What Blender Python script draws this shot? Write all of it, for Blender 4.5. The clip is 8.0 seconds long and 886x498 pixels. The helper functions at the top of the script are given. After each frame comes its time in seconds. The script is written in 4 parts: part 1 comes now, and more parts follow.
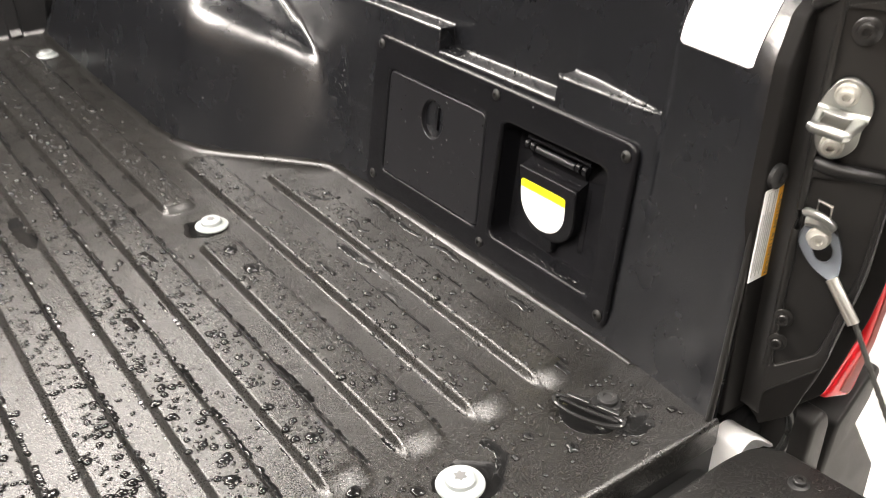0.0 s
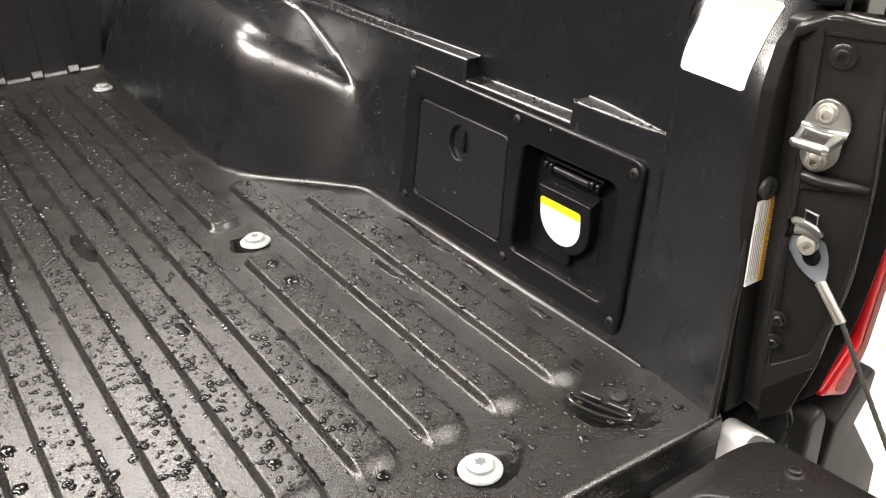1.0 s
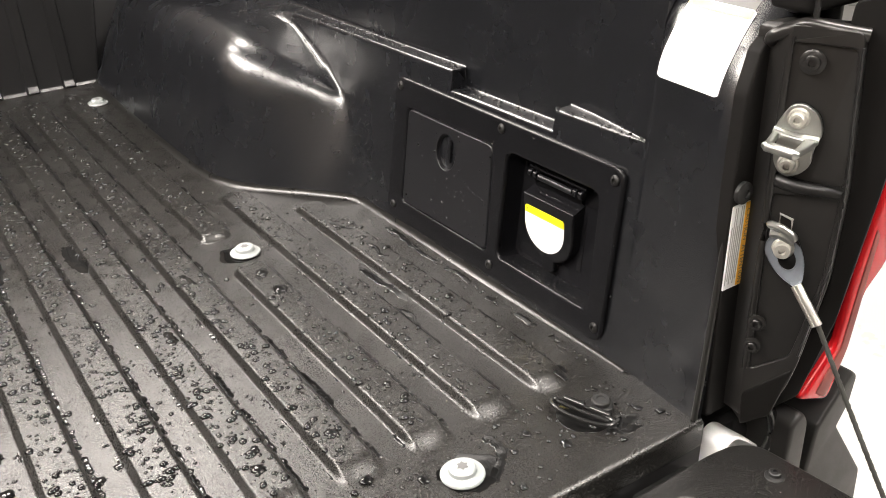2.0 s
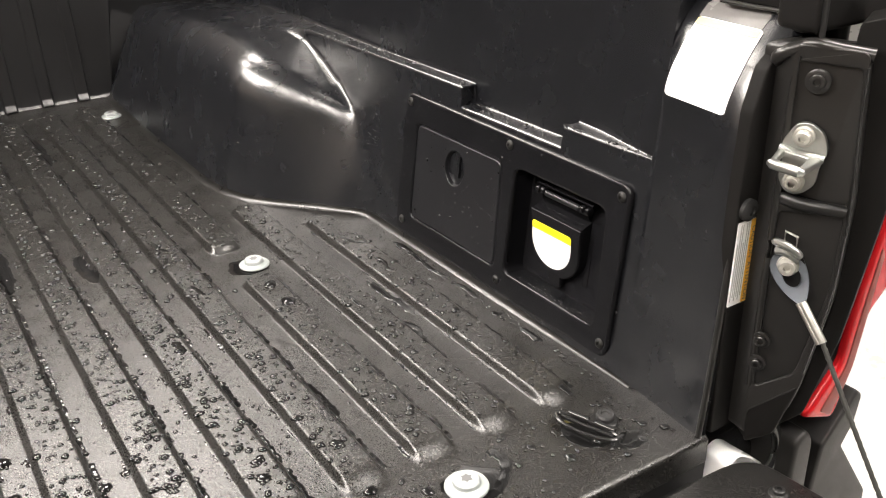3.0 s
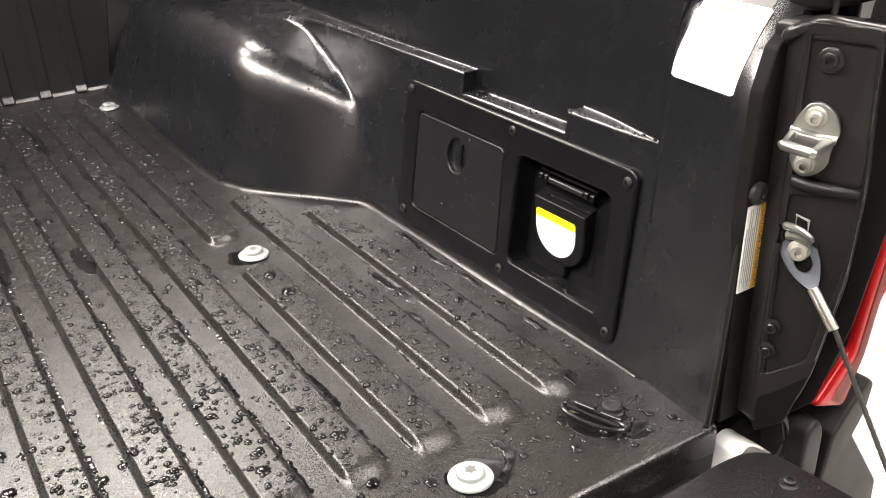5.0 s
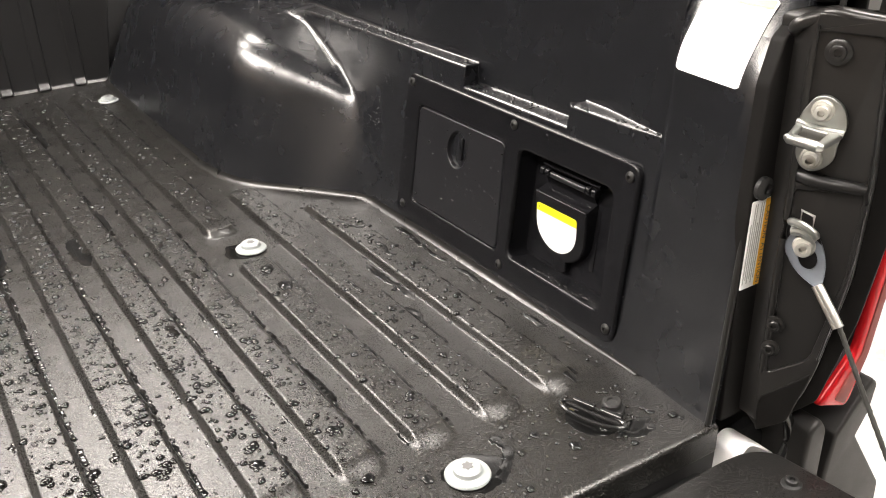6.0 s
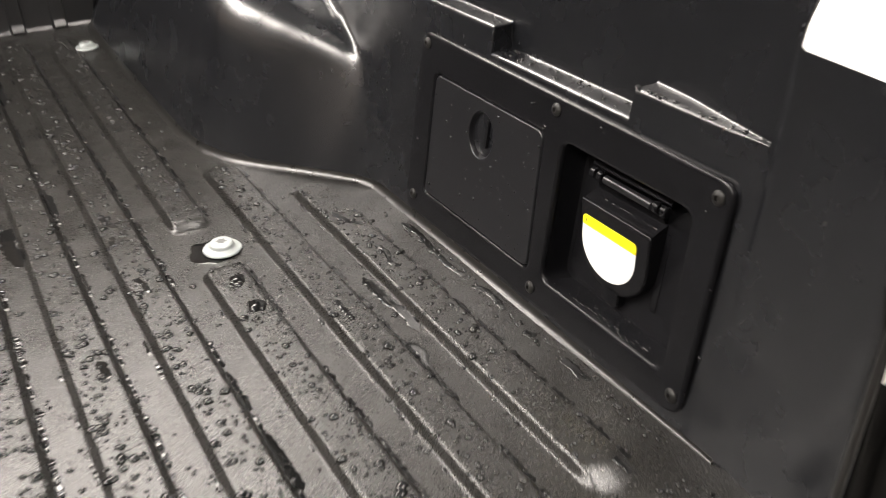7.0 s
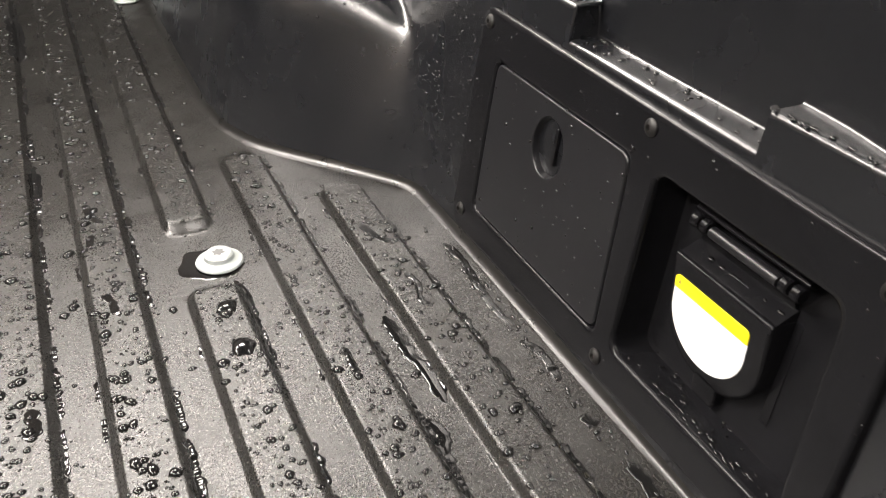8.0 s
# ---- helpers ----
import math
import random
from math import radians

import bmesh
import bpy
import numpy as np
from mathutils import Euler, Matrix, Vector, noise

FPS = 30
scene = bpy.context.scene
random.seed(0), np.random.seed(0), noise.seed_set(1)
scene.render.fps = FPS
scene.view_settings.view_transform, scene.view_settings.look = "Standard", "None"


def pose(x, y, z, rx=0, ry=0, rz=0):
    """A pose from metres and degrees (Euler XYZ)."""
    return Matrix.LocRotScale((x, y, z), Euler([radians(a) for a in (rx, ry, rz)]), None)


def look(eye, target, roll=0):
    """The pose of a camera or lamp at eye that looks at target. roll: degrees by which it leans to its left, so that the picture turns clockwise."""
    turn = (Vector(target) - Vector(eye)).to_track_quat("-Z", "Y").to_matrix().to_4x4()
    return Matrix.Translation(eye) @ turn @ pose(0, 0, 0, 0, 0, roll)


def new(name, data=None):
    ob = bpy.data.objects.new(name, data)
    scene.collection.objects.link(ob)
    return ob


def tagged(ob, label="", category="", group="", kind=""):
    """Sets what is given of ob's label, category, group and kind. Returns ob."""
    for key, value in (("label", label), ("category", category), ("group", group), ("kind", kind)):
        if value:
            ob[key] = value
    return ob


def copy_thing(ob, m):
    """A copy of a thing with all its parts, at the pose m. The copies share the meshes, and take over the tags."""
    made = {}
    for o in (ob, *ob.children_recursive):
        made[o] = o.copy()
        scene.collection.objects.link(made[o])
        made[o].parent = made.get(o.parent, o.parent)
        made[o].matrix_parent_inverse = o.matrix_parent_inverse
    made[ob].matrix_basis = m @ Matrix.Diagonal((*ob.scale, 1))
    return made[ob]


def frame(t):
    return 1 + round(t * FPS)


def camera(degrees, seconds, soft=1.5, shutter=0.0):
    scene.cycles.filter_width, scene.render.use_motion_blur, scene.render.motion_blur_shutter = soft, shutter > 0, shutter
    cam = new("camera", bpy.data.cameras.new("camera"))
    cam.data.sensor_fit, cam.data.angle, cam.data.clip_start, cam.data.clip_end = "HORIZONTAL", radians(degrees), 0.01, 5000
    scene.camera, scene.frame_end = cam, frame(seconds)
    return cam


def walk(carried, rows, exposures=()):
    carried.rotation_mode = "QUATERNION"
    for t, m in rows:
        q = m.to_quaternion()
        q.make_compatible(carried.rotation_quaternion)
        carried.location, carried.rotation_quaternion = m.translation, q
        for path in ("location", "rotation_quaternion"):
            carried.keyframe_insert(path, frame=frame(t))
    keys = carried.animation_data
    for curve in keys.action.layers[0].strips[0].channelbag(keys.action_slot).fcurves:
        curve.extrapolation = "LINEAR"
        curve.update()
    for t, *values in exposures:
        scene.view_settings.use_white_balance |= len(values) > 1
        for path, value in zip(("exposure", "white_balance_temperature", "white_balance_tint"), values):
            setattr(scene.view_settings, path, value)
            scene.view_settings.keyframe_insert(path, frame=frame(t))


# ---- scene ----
cam = camera(53.2, 8.0, soft=1.0, shutter=0.5)
PATH = [
    (0, (-0.5576, -0.354, 0.5539), (0.4531, 1.0457, -0.4557), -0.83),
    (0.2, (-0.5742, -0.3866, 0.5653), (0.4306, 1.0425, -0.4083), -1.05),
    (0.5, (-0.5939, -0.4169, 0.5717), (0.3912, 1.0349, -0.3886), -0.92),
    (1, (-0.5962, -0.4277, 0.5721), (0.3721, 1.0472, -0.3697), -1.94),
    (1.5, (-0.5924, -0.4419, 0.5676), (0.3796, 1.0346, -0.368), -2.10),
    (1.7, (-0.5868, -0.4464, 0.5698), (0.385, 1.0367, -0.3556), -2.42),
    (2.8, (-0.5885, -0.4545, 0.5694), (0.3836, 1.051, -0.3185), -1.76),
    (3, (-0.5921, -0.4578, 0.5676), (0.3786, 1.0573, -0.3055), -1.79),
    (3.2, (-0.5953, -0.4576, 0.5689), (0.3523, 1.0766, -0.2961), -1.87),
    (3.5, (-0.6125, -0.4609, 0.5667), (0.3308, 1.0835, -0.2848), -0.57),
    (4, (-0.6095, -0.4596, 0.5614), (0.3492, 1.0727, -0.2947), -0.29),
    (4.5, (-0.5894, -0.4536, 0.5593), (0.3883, 1.0606, -0.3075), -1.76),
    (4.7, (-0.5848, -0.448, 0.5559), (0.3895, 1.0599, -0.3256), -1.99),
    (5.8, (-0.587, -0.4431, 0.5457), (0.3572, 1.0838, -0.3359), -2.03),
    (6, (-0.5802, -0.4392, 0.5411), (0.3838, 1.0741, -0.3425), -1.54),
    (6.3, (-0.5638, -0.4254, 0.5395), (0.3778, 1.0792, -0.3823), -1.67),
    (6.5, (-0.5383, -0.3902, 0.5281), (0.3915, 1.099, -0.4298), -1.84),
    (6.7, (-0.5060, -0.3332, 0.5241), (0.4044, 1.1546, -0.4550), -1.73),
    (7, (-0.4240, -0.2280, 0.4970), (0.4390, 1.2710, -0.5080), -1.22),
    (7.2, (-0.3785, -0.1708, 0.4860), (0.4530, 1.2910, -0.5973), -1.24),
    (7.5, (-0.3340, -0.1090, 0.4550), (0.4180, 1.3920, -0.6320), -0.21),
    (7.7, (-0.3128, -0.0811, 0.4517), (0.3927, 1.4429, -0.6346), -0.29),
    (8, (-0.2980, -0.0590, 0.4430), (0.3910, 1.4870, -0.6230), 0.19),
]
walk(cam, [(t, look(eye, target, roll)) for t, eye, target, roll in PATH], [(0.0, 0.12), (0.5, -0.04), (1.0, -0.12), (4.5, -0.05), (6.0, -0.05), (6.7, -0.17), (7.2, -0.37), (7.5, -0.49), (8.0, -0.05)])

# ---- world and light ----
world = bpy.data.worlds.new("world")
scene.world = world
world.use_nodes = True
world.node_tree.nodes["Background"].inputs[0].default_value = (0.9, 0.95, 1.0, 1)
world.node_tree.nodes["Background"].inputs[1].default_value = 0.02
LAMP_POWER = 58.5

# ---- materials ----


def shader(name):
    m = bpy.data.materials.new(name)
    m.use_nodes = True
    nt = m.node_tree
    return m, nt, nt.nodes["Principled BSDF"]


def surface(name, color, rough, metal=0.0, spread=0.25, scale=30.0, grain=0.0, grain_scale=900.0,
            speckle=0.0, coat=0.0, spec=0.5, rough_spread=0.12):
    """A mottled surface: two scales of colour and gloss variation and a fine relief."""
    m, nt, b = shader(name)
    tc = nt.nodes.new("ShaderNodeTexCoord")
    n1 = nt.nodes.new("ShaderNodeTexNoise")
    n1.inputs["Scale"].default_value, n1.inputs["Detail"].default_value = scale, 5.0
    n2 = nt.nodes.new("ShaderNodeTexNoise")
    n2.inputs["Scale"].default_value, n2.inputs["Detail"].default_value = scale * 0.13, 3.0
    for n in (n1, n2):
        nt.links.new(tc.outputs["Object"], n.inputs["Vector"])
    mix = nt.nodes.new("ShaderNodeMath")
    mix.operation = "MULTIPLY_ADD"
    nt.links.new(n1.outputs["Fac"], mix.inputs[0])
    mix.inputs[1].default_value = 0.55
    half = nt.nodes.new("ShaderNodeMath")
    half.operation = "MULTIPLY"
    nt.links.new(n2.outputs["Fac"], half.inputs[0])
    half.inputs[1].default_value = 0.45
    nt.links.new(half.outputs[0], mix.inputs[2])
    ramp = nt.nodes.new("ShaderNodeValToRGB")
    lo = [max(0.0, c * (1 - spread)) for c in color]
    hi = [min(1.0, c * (1 + spread)) for c in color]
    ramp.color_ramp.elements[0].position, ramp.color_ramp.elements[0].color = 0.32, (*lo, 1)
    ramp.color_ramp.elements[1].position, ramp.color_ramp.elements[1].color = 0.68, (*hi, 1)
    nt.links.new(mix.outputs[0], ramp.inputs[0])
    nt.links.new(ramp.outputs[0], b.inputs["Base Color"])
    rr = nt.nodes.new("ShaderNodeMapRange")
    rr.inputs["From Min"].default_value, rr.inputs["From Max"].default_value = 0.3, 0.7
    rr.inputs["To Min"].default_value = max(0.02, rough * (1 - rough_spread))
    rr.inputs["To Max"].default_value = min(1.0, rough * (1 + rough_spread))
    nt.links.new(n1.outputs["Fac"], rr.inputs["Value"])
    nt.links.new(rr.outputs[0], b.inputs["Roughness"])
    if speckle:
        sp = nt.nodes.new("ShaderNodeTexNoise")
        sp.inputs["Scale"].default_value, sp.inputs["Detail"].default_value = 620.0, 2.0
        nt.links.new(tc.outputs["Object"], sp.inputs["Vector"])
        pick = nt.nodes.new("ShaderNodeMapRange")
        pick.inputs["From Min"].default_value, pick.inputs["From Max"].default_value = 0.52, 0.66
        pick.inputs["To Min"].default_value, pick.inputs["To Max"].default_value = 0.0, speckle
        nt.links.new(sp.outputs["Fac"], pick.inputs["Value"])
        dust = nt.nodes.new("ShaderNodeMix")
        dust.data_type = "RGBA"
        dust.inputs["B"].default_value = (0.024, 0.0225, 0.020, 1)
        nt.links.new(pick.outputs[0], dust.inputs["Factor"])
        nt.links.new(ramp.outputs[0], dust.inputs["A"])
        nt.links.new(dust.outputs["Result"], b.inputs["Base Color"])
        worn = nt.nodes.new("ShaderNodeMath")
        worn.operation = "MULTIPLY_ADD"
        nt.links.new(sp.outputs["Fac"], worn.inputs[0])
        worn.inputs[1].default_value = -0.35
        gloss = nt.nodes.new("ShaderNodeMath")
        gloss.operation = "ADD"
        nt.links.new(rr.outputs[0], gloss.inputs[0])
        gloss.inputs[1].default_value = 0.175
        nt.links.new(gloss.outputs[0], worn.inputs[2])
        nt.links.new(worn.outputs[0], b.inputs["Roughness"])
    b.inputs["Metallic"].default_value = metal
    b.inputs["Specular IOR Level"].default_value = spec
    b.inputs["Coat Weight"].default_value = coat
    b.inputs["Coat Roughness"].default_value = 0.08
    if grain:
        g = nt.nodes.new("ShaderNodeTexNoise")
        g.inputs["Scale"].default_value, g.inputs["Detail"].default_value = grain_scale, 3.0
        nt.links.new(tc.outputs["Object"], g.inputs["Vector"])
        bump = nt.nodes.new("ShaderNodeBump")
        bump.inputs["Strength"].default_value, bump.inputs["Distance"].default_value = min(1.0, grain), 0.0006 * max(1.0, grain * 1.3)
        nt.links.new(g.outputs["Fac"], bump.inputs["Height"])
        nt.links.new(bump.outputs[0], b.inputs["Normal"])
    return m


def glow(name, color, strength):
    m, nt, b = shader(name)
    b.inputs["Base Color"].default_value = (*color, 1)
    b.inputs["Emission Color"].default_value = (*color, 1)
    b.inputs["Emission Strength"].default_value = strength
    return m


FLOOR_PLASTIC = surface("moulded_black_floor", (0.007, 0.0067, 0.006), 0.29, spread=0.35, scale=22, grain=0.42, grain_scale=1050, spec=0.66, speckle=0.8)
WALL_PLASTIC = surface("moulded_black_wall", (0.0061, 0.0065, 0.0079), 0.270, spec=0.80, spread=0.12, scale=18, grain=0.08, grain_scale=900, rough_spread=0.04)
PANEL_PLASTIC = surface("black_panel_plastic", (0.0062, 0.0062, 0.0071), 0.21, spread=0.2, scale=25, grain=0.16, grain_scale=1100, spec=0.17)
FILLET_PLASTIC = surface("smooth_wet_floor_edge", (0.009, 0.0087, 0.008), 0.30, spread=0.3, scale=60, grain=0.10, grain_scale=300, spec=0.50)
GATE_PLASTIC = surface("grained_black_tailgate_plastic", (0.0085, 0.0083, 0.0080), 0.32, spread=0.3, scale=30, grain=0.45, grain_scale=900, spec=0.30, speckle=0.25)
TRIM_PLASTIC = surface("dark_grey_trim_plastic", (0.007, 0.0065, 0.006), 0.5, spread=0.25, scale=25, grain=0.3, grain_scale=1000, spec=0.35)
PAINT = surface("black_body_paint", (0.008, 0.008, 0.008), 0.42, spread=0.3, scale=9)
# colour of the unseen cab, chosen for what glossy parts reflect
UNSEEN_CAB_BROWN = surface("unseen_cab_brown", (0.0880, 0.0688, 0.0578), 0.4, spread=0.08, scale=9)
BAIL = surface("glossy_black_steel", (0.012, 0.012, 0.012), 0.16, spread=0.2, scale=60)
DARK_PLASTER = surface("dark_ceiling_paint", (0.05, 0.05, 0.05), 0.7, spread=0.1, scale=3)
JAMB_PAINT = surface("satin_black_paint", (0.0135, 0.0129, 0.0123), 0.31, spread=0.2, scale=12, spec=0.42)
DOOR_PLASTIC = surface("satin_black_door_plastic", (0.0090, 0.0091, 0.0104), 0.32, spread=0.15, scale=25, grain=0.12, grain_scale=1100, spec=0.42)
BULKHEAD_PLASTIC = surface("satin_black_bulkhead", (0.0095, 0.0094, 0.0098), 0.32, spread=0.15, scale=18, grain=0.1, grain_scale=900)
# dull black; on the inner return and post foot it puts shade into the colour
DEEP_BLACK = surface("matt_black_and_shade", (0.0075, 0.0070, 0.0066), 0.6, spread=0.3, scale=20, spec=0.12)
RUBBER = surface("black_rubber", (0.012, 0.012, 0.012), 0.6, spread=0.3, scale=40)
ZINC = surface("zinc_plated_steel", (0.40, 0.41, 0.39), 0.38, metal=1.0, spread=0.12, scale=60, grain=0.1, grain_scale=400)
EYE_STEEL = surface("blue_grey_zinc", (0.20, 0.22, 0.25), 0.5, metal=0.7, spread=0.15, scale=80)
CHROME = surface("polished_sleeve_metal", (0.60, 0.59, 0.55), 0.34, metal=1.0, spread=0.06, scale=50)
BOLT_METAL = surface("light_grey_coated_bolt", (0.32, 0.345, 0.34), 0.42, metal=0.25, spread=0.08, scale=80)
POST_BOLT = surface("grey_bolt_steel", (0.42, 0.41, 0.37), 0.40, metal=0.5, spread=0.1, scale=80)
WIRE = surface("dark_coated_cable", (0.028, 0.028, 0.025), 0.5, spread=0.3, scale=200)
WHITE_PAPER = surface("white_label_film", (0.88, 0.88, 0.86), 0.35, spread=0.02, scale=40)
CLEAR_FILM = surface("greyish_label_film", (0.16, 0.155, 0.15), 0.25, spread=0.2, scale=30, spec=0.5)
YELLOW = surface("yellow_label_band", (0.85, 0.72, 0.01), 0.35, spread=0.03, scale=40)
# label yellow made paler: the glare on the band is put into its colour
GLARE_YELLOW = surface("glare_yellow_band", (0.74, 0.66, 0.20), 0.35, spread=0.03, scale=40)
AMBER = surface("amber_label_band", (0.80, 0.42, 0.03), 0.4, spread=0.04, scale=40)
INK = surface("grey_print", (0.10, 0.10, 0.10), 0.5, spread=0.1, scale=60)
PALE_INK = surface("pale_grey_print", (0.42, 0.41, 0.38), 0.5, spread=0.1, scale=60)
WHITE_PLASTIC = surface("white_plastic", (0.78, 0.78, 0.77), 0.4, spread=0.05, scale=30)
WATER = surface("water_on_black", (0.005, 0.005, 0.005), 0.035, spread=0.2, scale=40, rough_spread=0.3, spec=0.42)
PLASTER = surface("pale_wall_paint", (0.17, 0.17, 0.173), 0.6, spread=0.04, scale=3)
# brown tuned for the halo it reflects into the wheel arch
HALO_BROWN = surface("halo_reflector_brown", (0.12, 0.097, 0.077), 0.7, spread=0.12, scale=2.0, spec=0.3)
EPOXY = surface("pale_polished_floor", (0.72, 0.71, 0.68), 0.3, spread=0.05, scale=2.5)
TUBE = glow("lamp_diffuser", (1.0, 0.925, 0.86), LAMP_POWER)
RED_LENS, _nt, _b = shader("red_lamp_lens")
_b.inputs["Base Color"].default_value = (0.34, 0.006, 0.009, 1)
_b.inputs["Roughness"].default_value = 0.22
_b.inputs["Specular IOR Level"].default_value = 0.3
PINK_LENS = surface("dull_red_reflector", (0.17, 0.045, 0.038), 0.5, spread=0.3, scale=120, spec=0.15)

# ---- mesh helpers ----


def finish(bm, sharp=35.0):
    bmesh.ops.recalc_face_normals(bm, faces=bm.faces)
    for f in bm.faces:
        f.smooth = True
    for e in bm.edges:
        e.smooth = len(e.link_faces) == 2 and e.calc_face_angle(0) < radians(sharp)
    return bm


def part(name, bm, material, parent=None, label="", sharp=35.0, recalc=True, weighted=False):
    """Links a bmesh as one mesh object, under a thing or a part."""
    if recalc:
        finish(bm, sharp)
    me = bpy.data.meshes.new(name)
    bm.to_mesh(me)
    bm.free()
    for m in (material if isinstance(material, (list, tuple)) else [material]):
        me.materials.append(m)
    ob = new(name, me)
    if weighted:
        wn = ob.modifiers.new("flat_faces", "WEIGHTED_NORMAL")
        wn.keep_sharp = True
    if parent is not None:
        ob.parent = parent
    if label:
        ob["label"] = label
    return ob


def thing(name, at, label, category, group="", kind=""):
    ob = new(name)
    ob.empty_display_size = 0.02
    ob.matrix_basis = at if isinstance(at, Matrix) else Matrix.Translation(at)
    return tagged(ob, label, category, group, kind)


def box(x0, y0, z0, x1, y1, z1, bevel=0.0, seg=2):
    bm = bmesh.new()
    bmesh.ops.create_cube(bm, size=1)
    for v in bm.verts:
        v.co = Vector((x0 + (v.co.x + 0.5) * (x1 - x0), y0 + (v.co.y + 0.5) * (y1 - y0), z0 + (v.co.z + 0.5) * (z1 - z0)))
    if bevel:
        bmesh.ops.bevel(bm, geom=bm.edges[:], offset=bevel, segments=seg, affect="EDGES", profile=0.5)
    return bm


def lathe(profile, n=32, m=None):
    """Turns (radius, height) pairs round z."""
    bm = bmesh.new()
    rings = []
    for r, z in profile:
        if r < 1e-6:
            rings.append([bm.verts.new((0, 0, z))])
        else:
            rings.append([bm.verts.new((r * math.cos(2 * math.pi * i / n), r * math.sin(2 * math.pi * i / n), z)) for i in range(n)])
    for a, b in zip(rings, rings[1:]):
        for i in range(n):
            j = (i + 1) % n
            if len(a) == 1 and len(b) == 1:
                continue
            if len(a) == 1:
                bm.faces.new((a[0], b[i], b[j]))
            elif len(b) == 1:
                bm.faces.new((a[i], b[0], a[j]))
            else:
                bm.faces.new((a[i], b[i], b[j], a[j]))
    if m is not None:
        bmesh.ops.transform(bm, matrix=m, verts=bm.verts)
    return bm


def tube(points, r, n=12, closed=False, twist=0.0, lobes=0, ref=(0, 0, 1)):
    """A round bar along a list of points."""
    pts = [Vector(p) for p in points]
    bm = bmesh.new()
    rings = []
    k = len(pts)
    up = Vector(ref)
    for i, p in enumerate(pts):
        a = pts[(i - 1) % k] if closed or i else p
        b = pts[(i + 1) % k] if closed or i < k - 1 else p
        d = (b - a).normalized()
        s = d.cross(up)
        if s.length < 1e-3:
            s = d.cross(Vector((0, 1, 0)))
        s.normalize()
        u = s.cross(d)
        rad = r[i] if isinstance(r, (list, tuple)) else r
        ring = []
        for j in range(n):
            q = 2 * math.pi * j / n
            rr = rad * (1 + (0.16 * math.cos(lobes * (q + twist * i)) if lobes else 0))
            ring.append(bm.verts.new(p + s * math.cos(q) * rr + u * math.sin(q) * rr))
        rings.append(ring)
    for i in range(k if closed else k - 1):
        a, b = rings[i], rings[(i + 1) % k]
        for j in range(n):
            bm.faces.new((a[j], a[(j + 1) % n], b[(j + 1) % n], b[j]))
    if not closed:
        bm.faces.new(rings[0][::-1])
        bm.faces.new(rings[-1])
    return bm


def smooth_line(points, n=8):
    """A Catmull-Rom line through the points."""
    p = [Vector(q) for q in points]
    p = [2 * p[0] - p[1]] + p + [2 * p[-1] - p[-2]]
    out = []
    for i in range(1, len(p) - 2):
        for j in range(n):
            t = j / n
            out.append(0.5 * (2 * p[i] + (p[i + 1] - p[i - 1]) * t + (2 * p[i - 1] - 5 * p[i] + 4 * p[i + 1] - p[i + 2]) * t * t
                              + (3 * p[i] - p[i - 1] - 3 * p[i + 1] + p[i + 2]) * t ** 3))
    return out + [p[-2]]


def join(*bms):
    out = bmesh.new()
    for b in bms:
        me = bpy.data.meshes.new("t")
        b.to_mesh(me)
        b.free()
        out.from_mesh(me)
        bpy.data.meshes.remove(me)
    return out


def rounded(u0, v0, u1, v1, r, n=6):
    """A rounded rectangle as a function of an inset."""
    def loop(e=0.0):
        a0, b0, a1, b1 = min(u0, u1) + e, min(v0, v1) + e, max(u0, u1) - e, max(v0, v1) - e
        q = max(r - e, 0.0004)
        out = []
        for cx, cy, s in ((a1 - q, b1 - q, 0), (a0 + q, b1 - q, 1), (a0 + q, b0 + q, 2), (a1 - q, b0 + q, 3)):
            for i in range(n + 1):
                w = (s + i / n) * math.pi / 2
                out.append((cx + q * math.cos(w), cy + q * math.sin(w)))
        return out
    return loop


def corners(points, r, n=5):
    """A polygon with rounded corners as a function of an inset."""
    def loop(e=0.0):
        k = len(points)
        p = [Vector((*q, 0)) for q in points]
        area = sum(p[i].x * p[(i + 1) % k].y - p[(i + 1) % k].x * p[i].y for i in range(k))
        sgn = 1 if area > 0 else -1
        q = []
        for i in range(k):
            a, b, c = p[i - 1], p[i], p[(i + 1) % k]
            d1, d2 = (b - a).normalized(), (c - b).normalized()
            n1, n2 = Vector((-d1.y, d1.x, 0)) * sgn, Vector((-d2.y, d2.x, 0)) * sgn
            w = n1 + n2
            q.append(b + w * (e / max(0.3, w.dot(n1))))
        out = []
        for i in range(k):
            a, b, c = q[i - 1], q[i], q[(i + 1) % k]
            rr = min(r, (a - b).length * 0.45, (c - b).length * 0.45)
            s, t = b + (a - b).normalized() * rr, b + (c - b).normalized() * rr
            for j in range(n + 1):
                f = j / n
                m = s * (1 - f) ** 2 + b * 2 * f * (1 - f) + t * f * f
                out.append((m.x, m.y))
        return out
    return loop


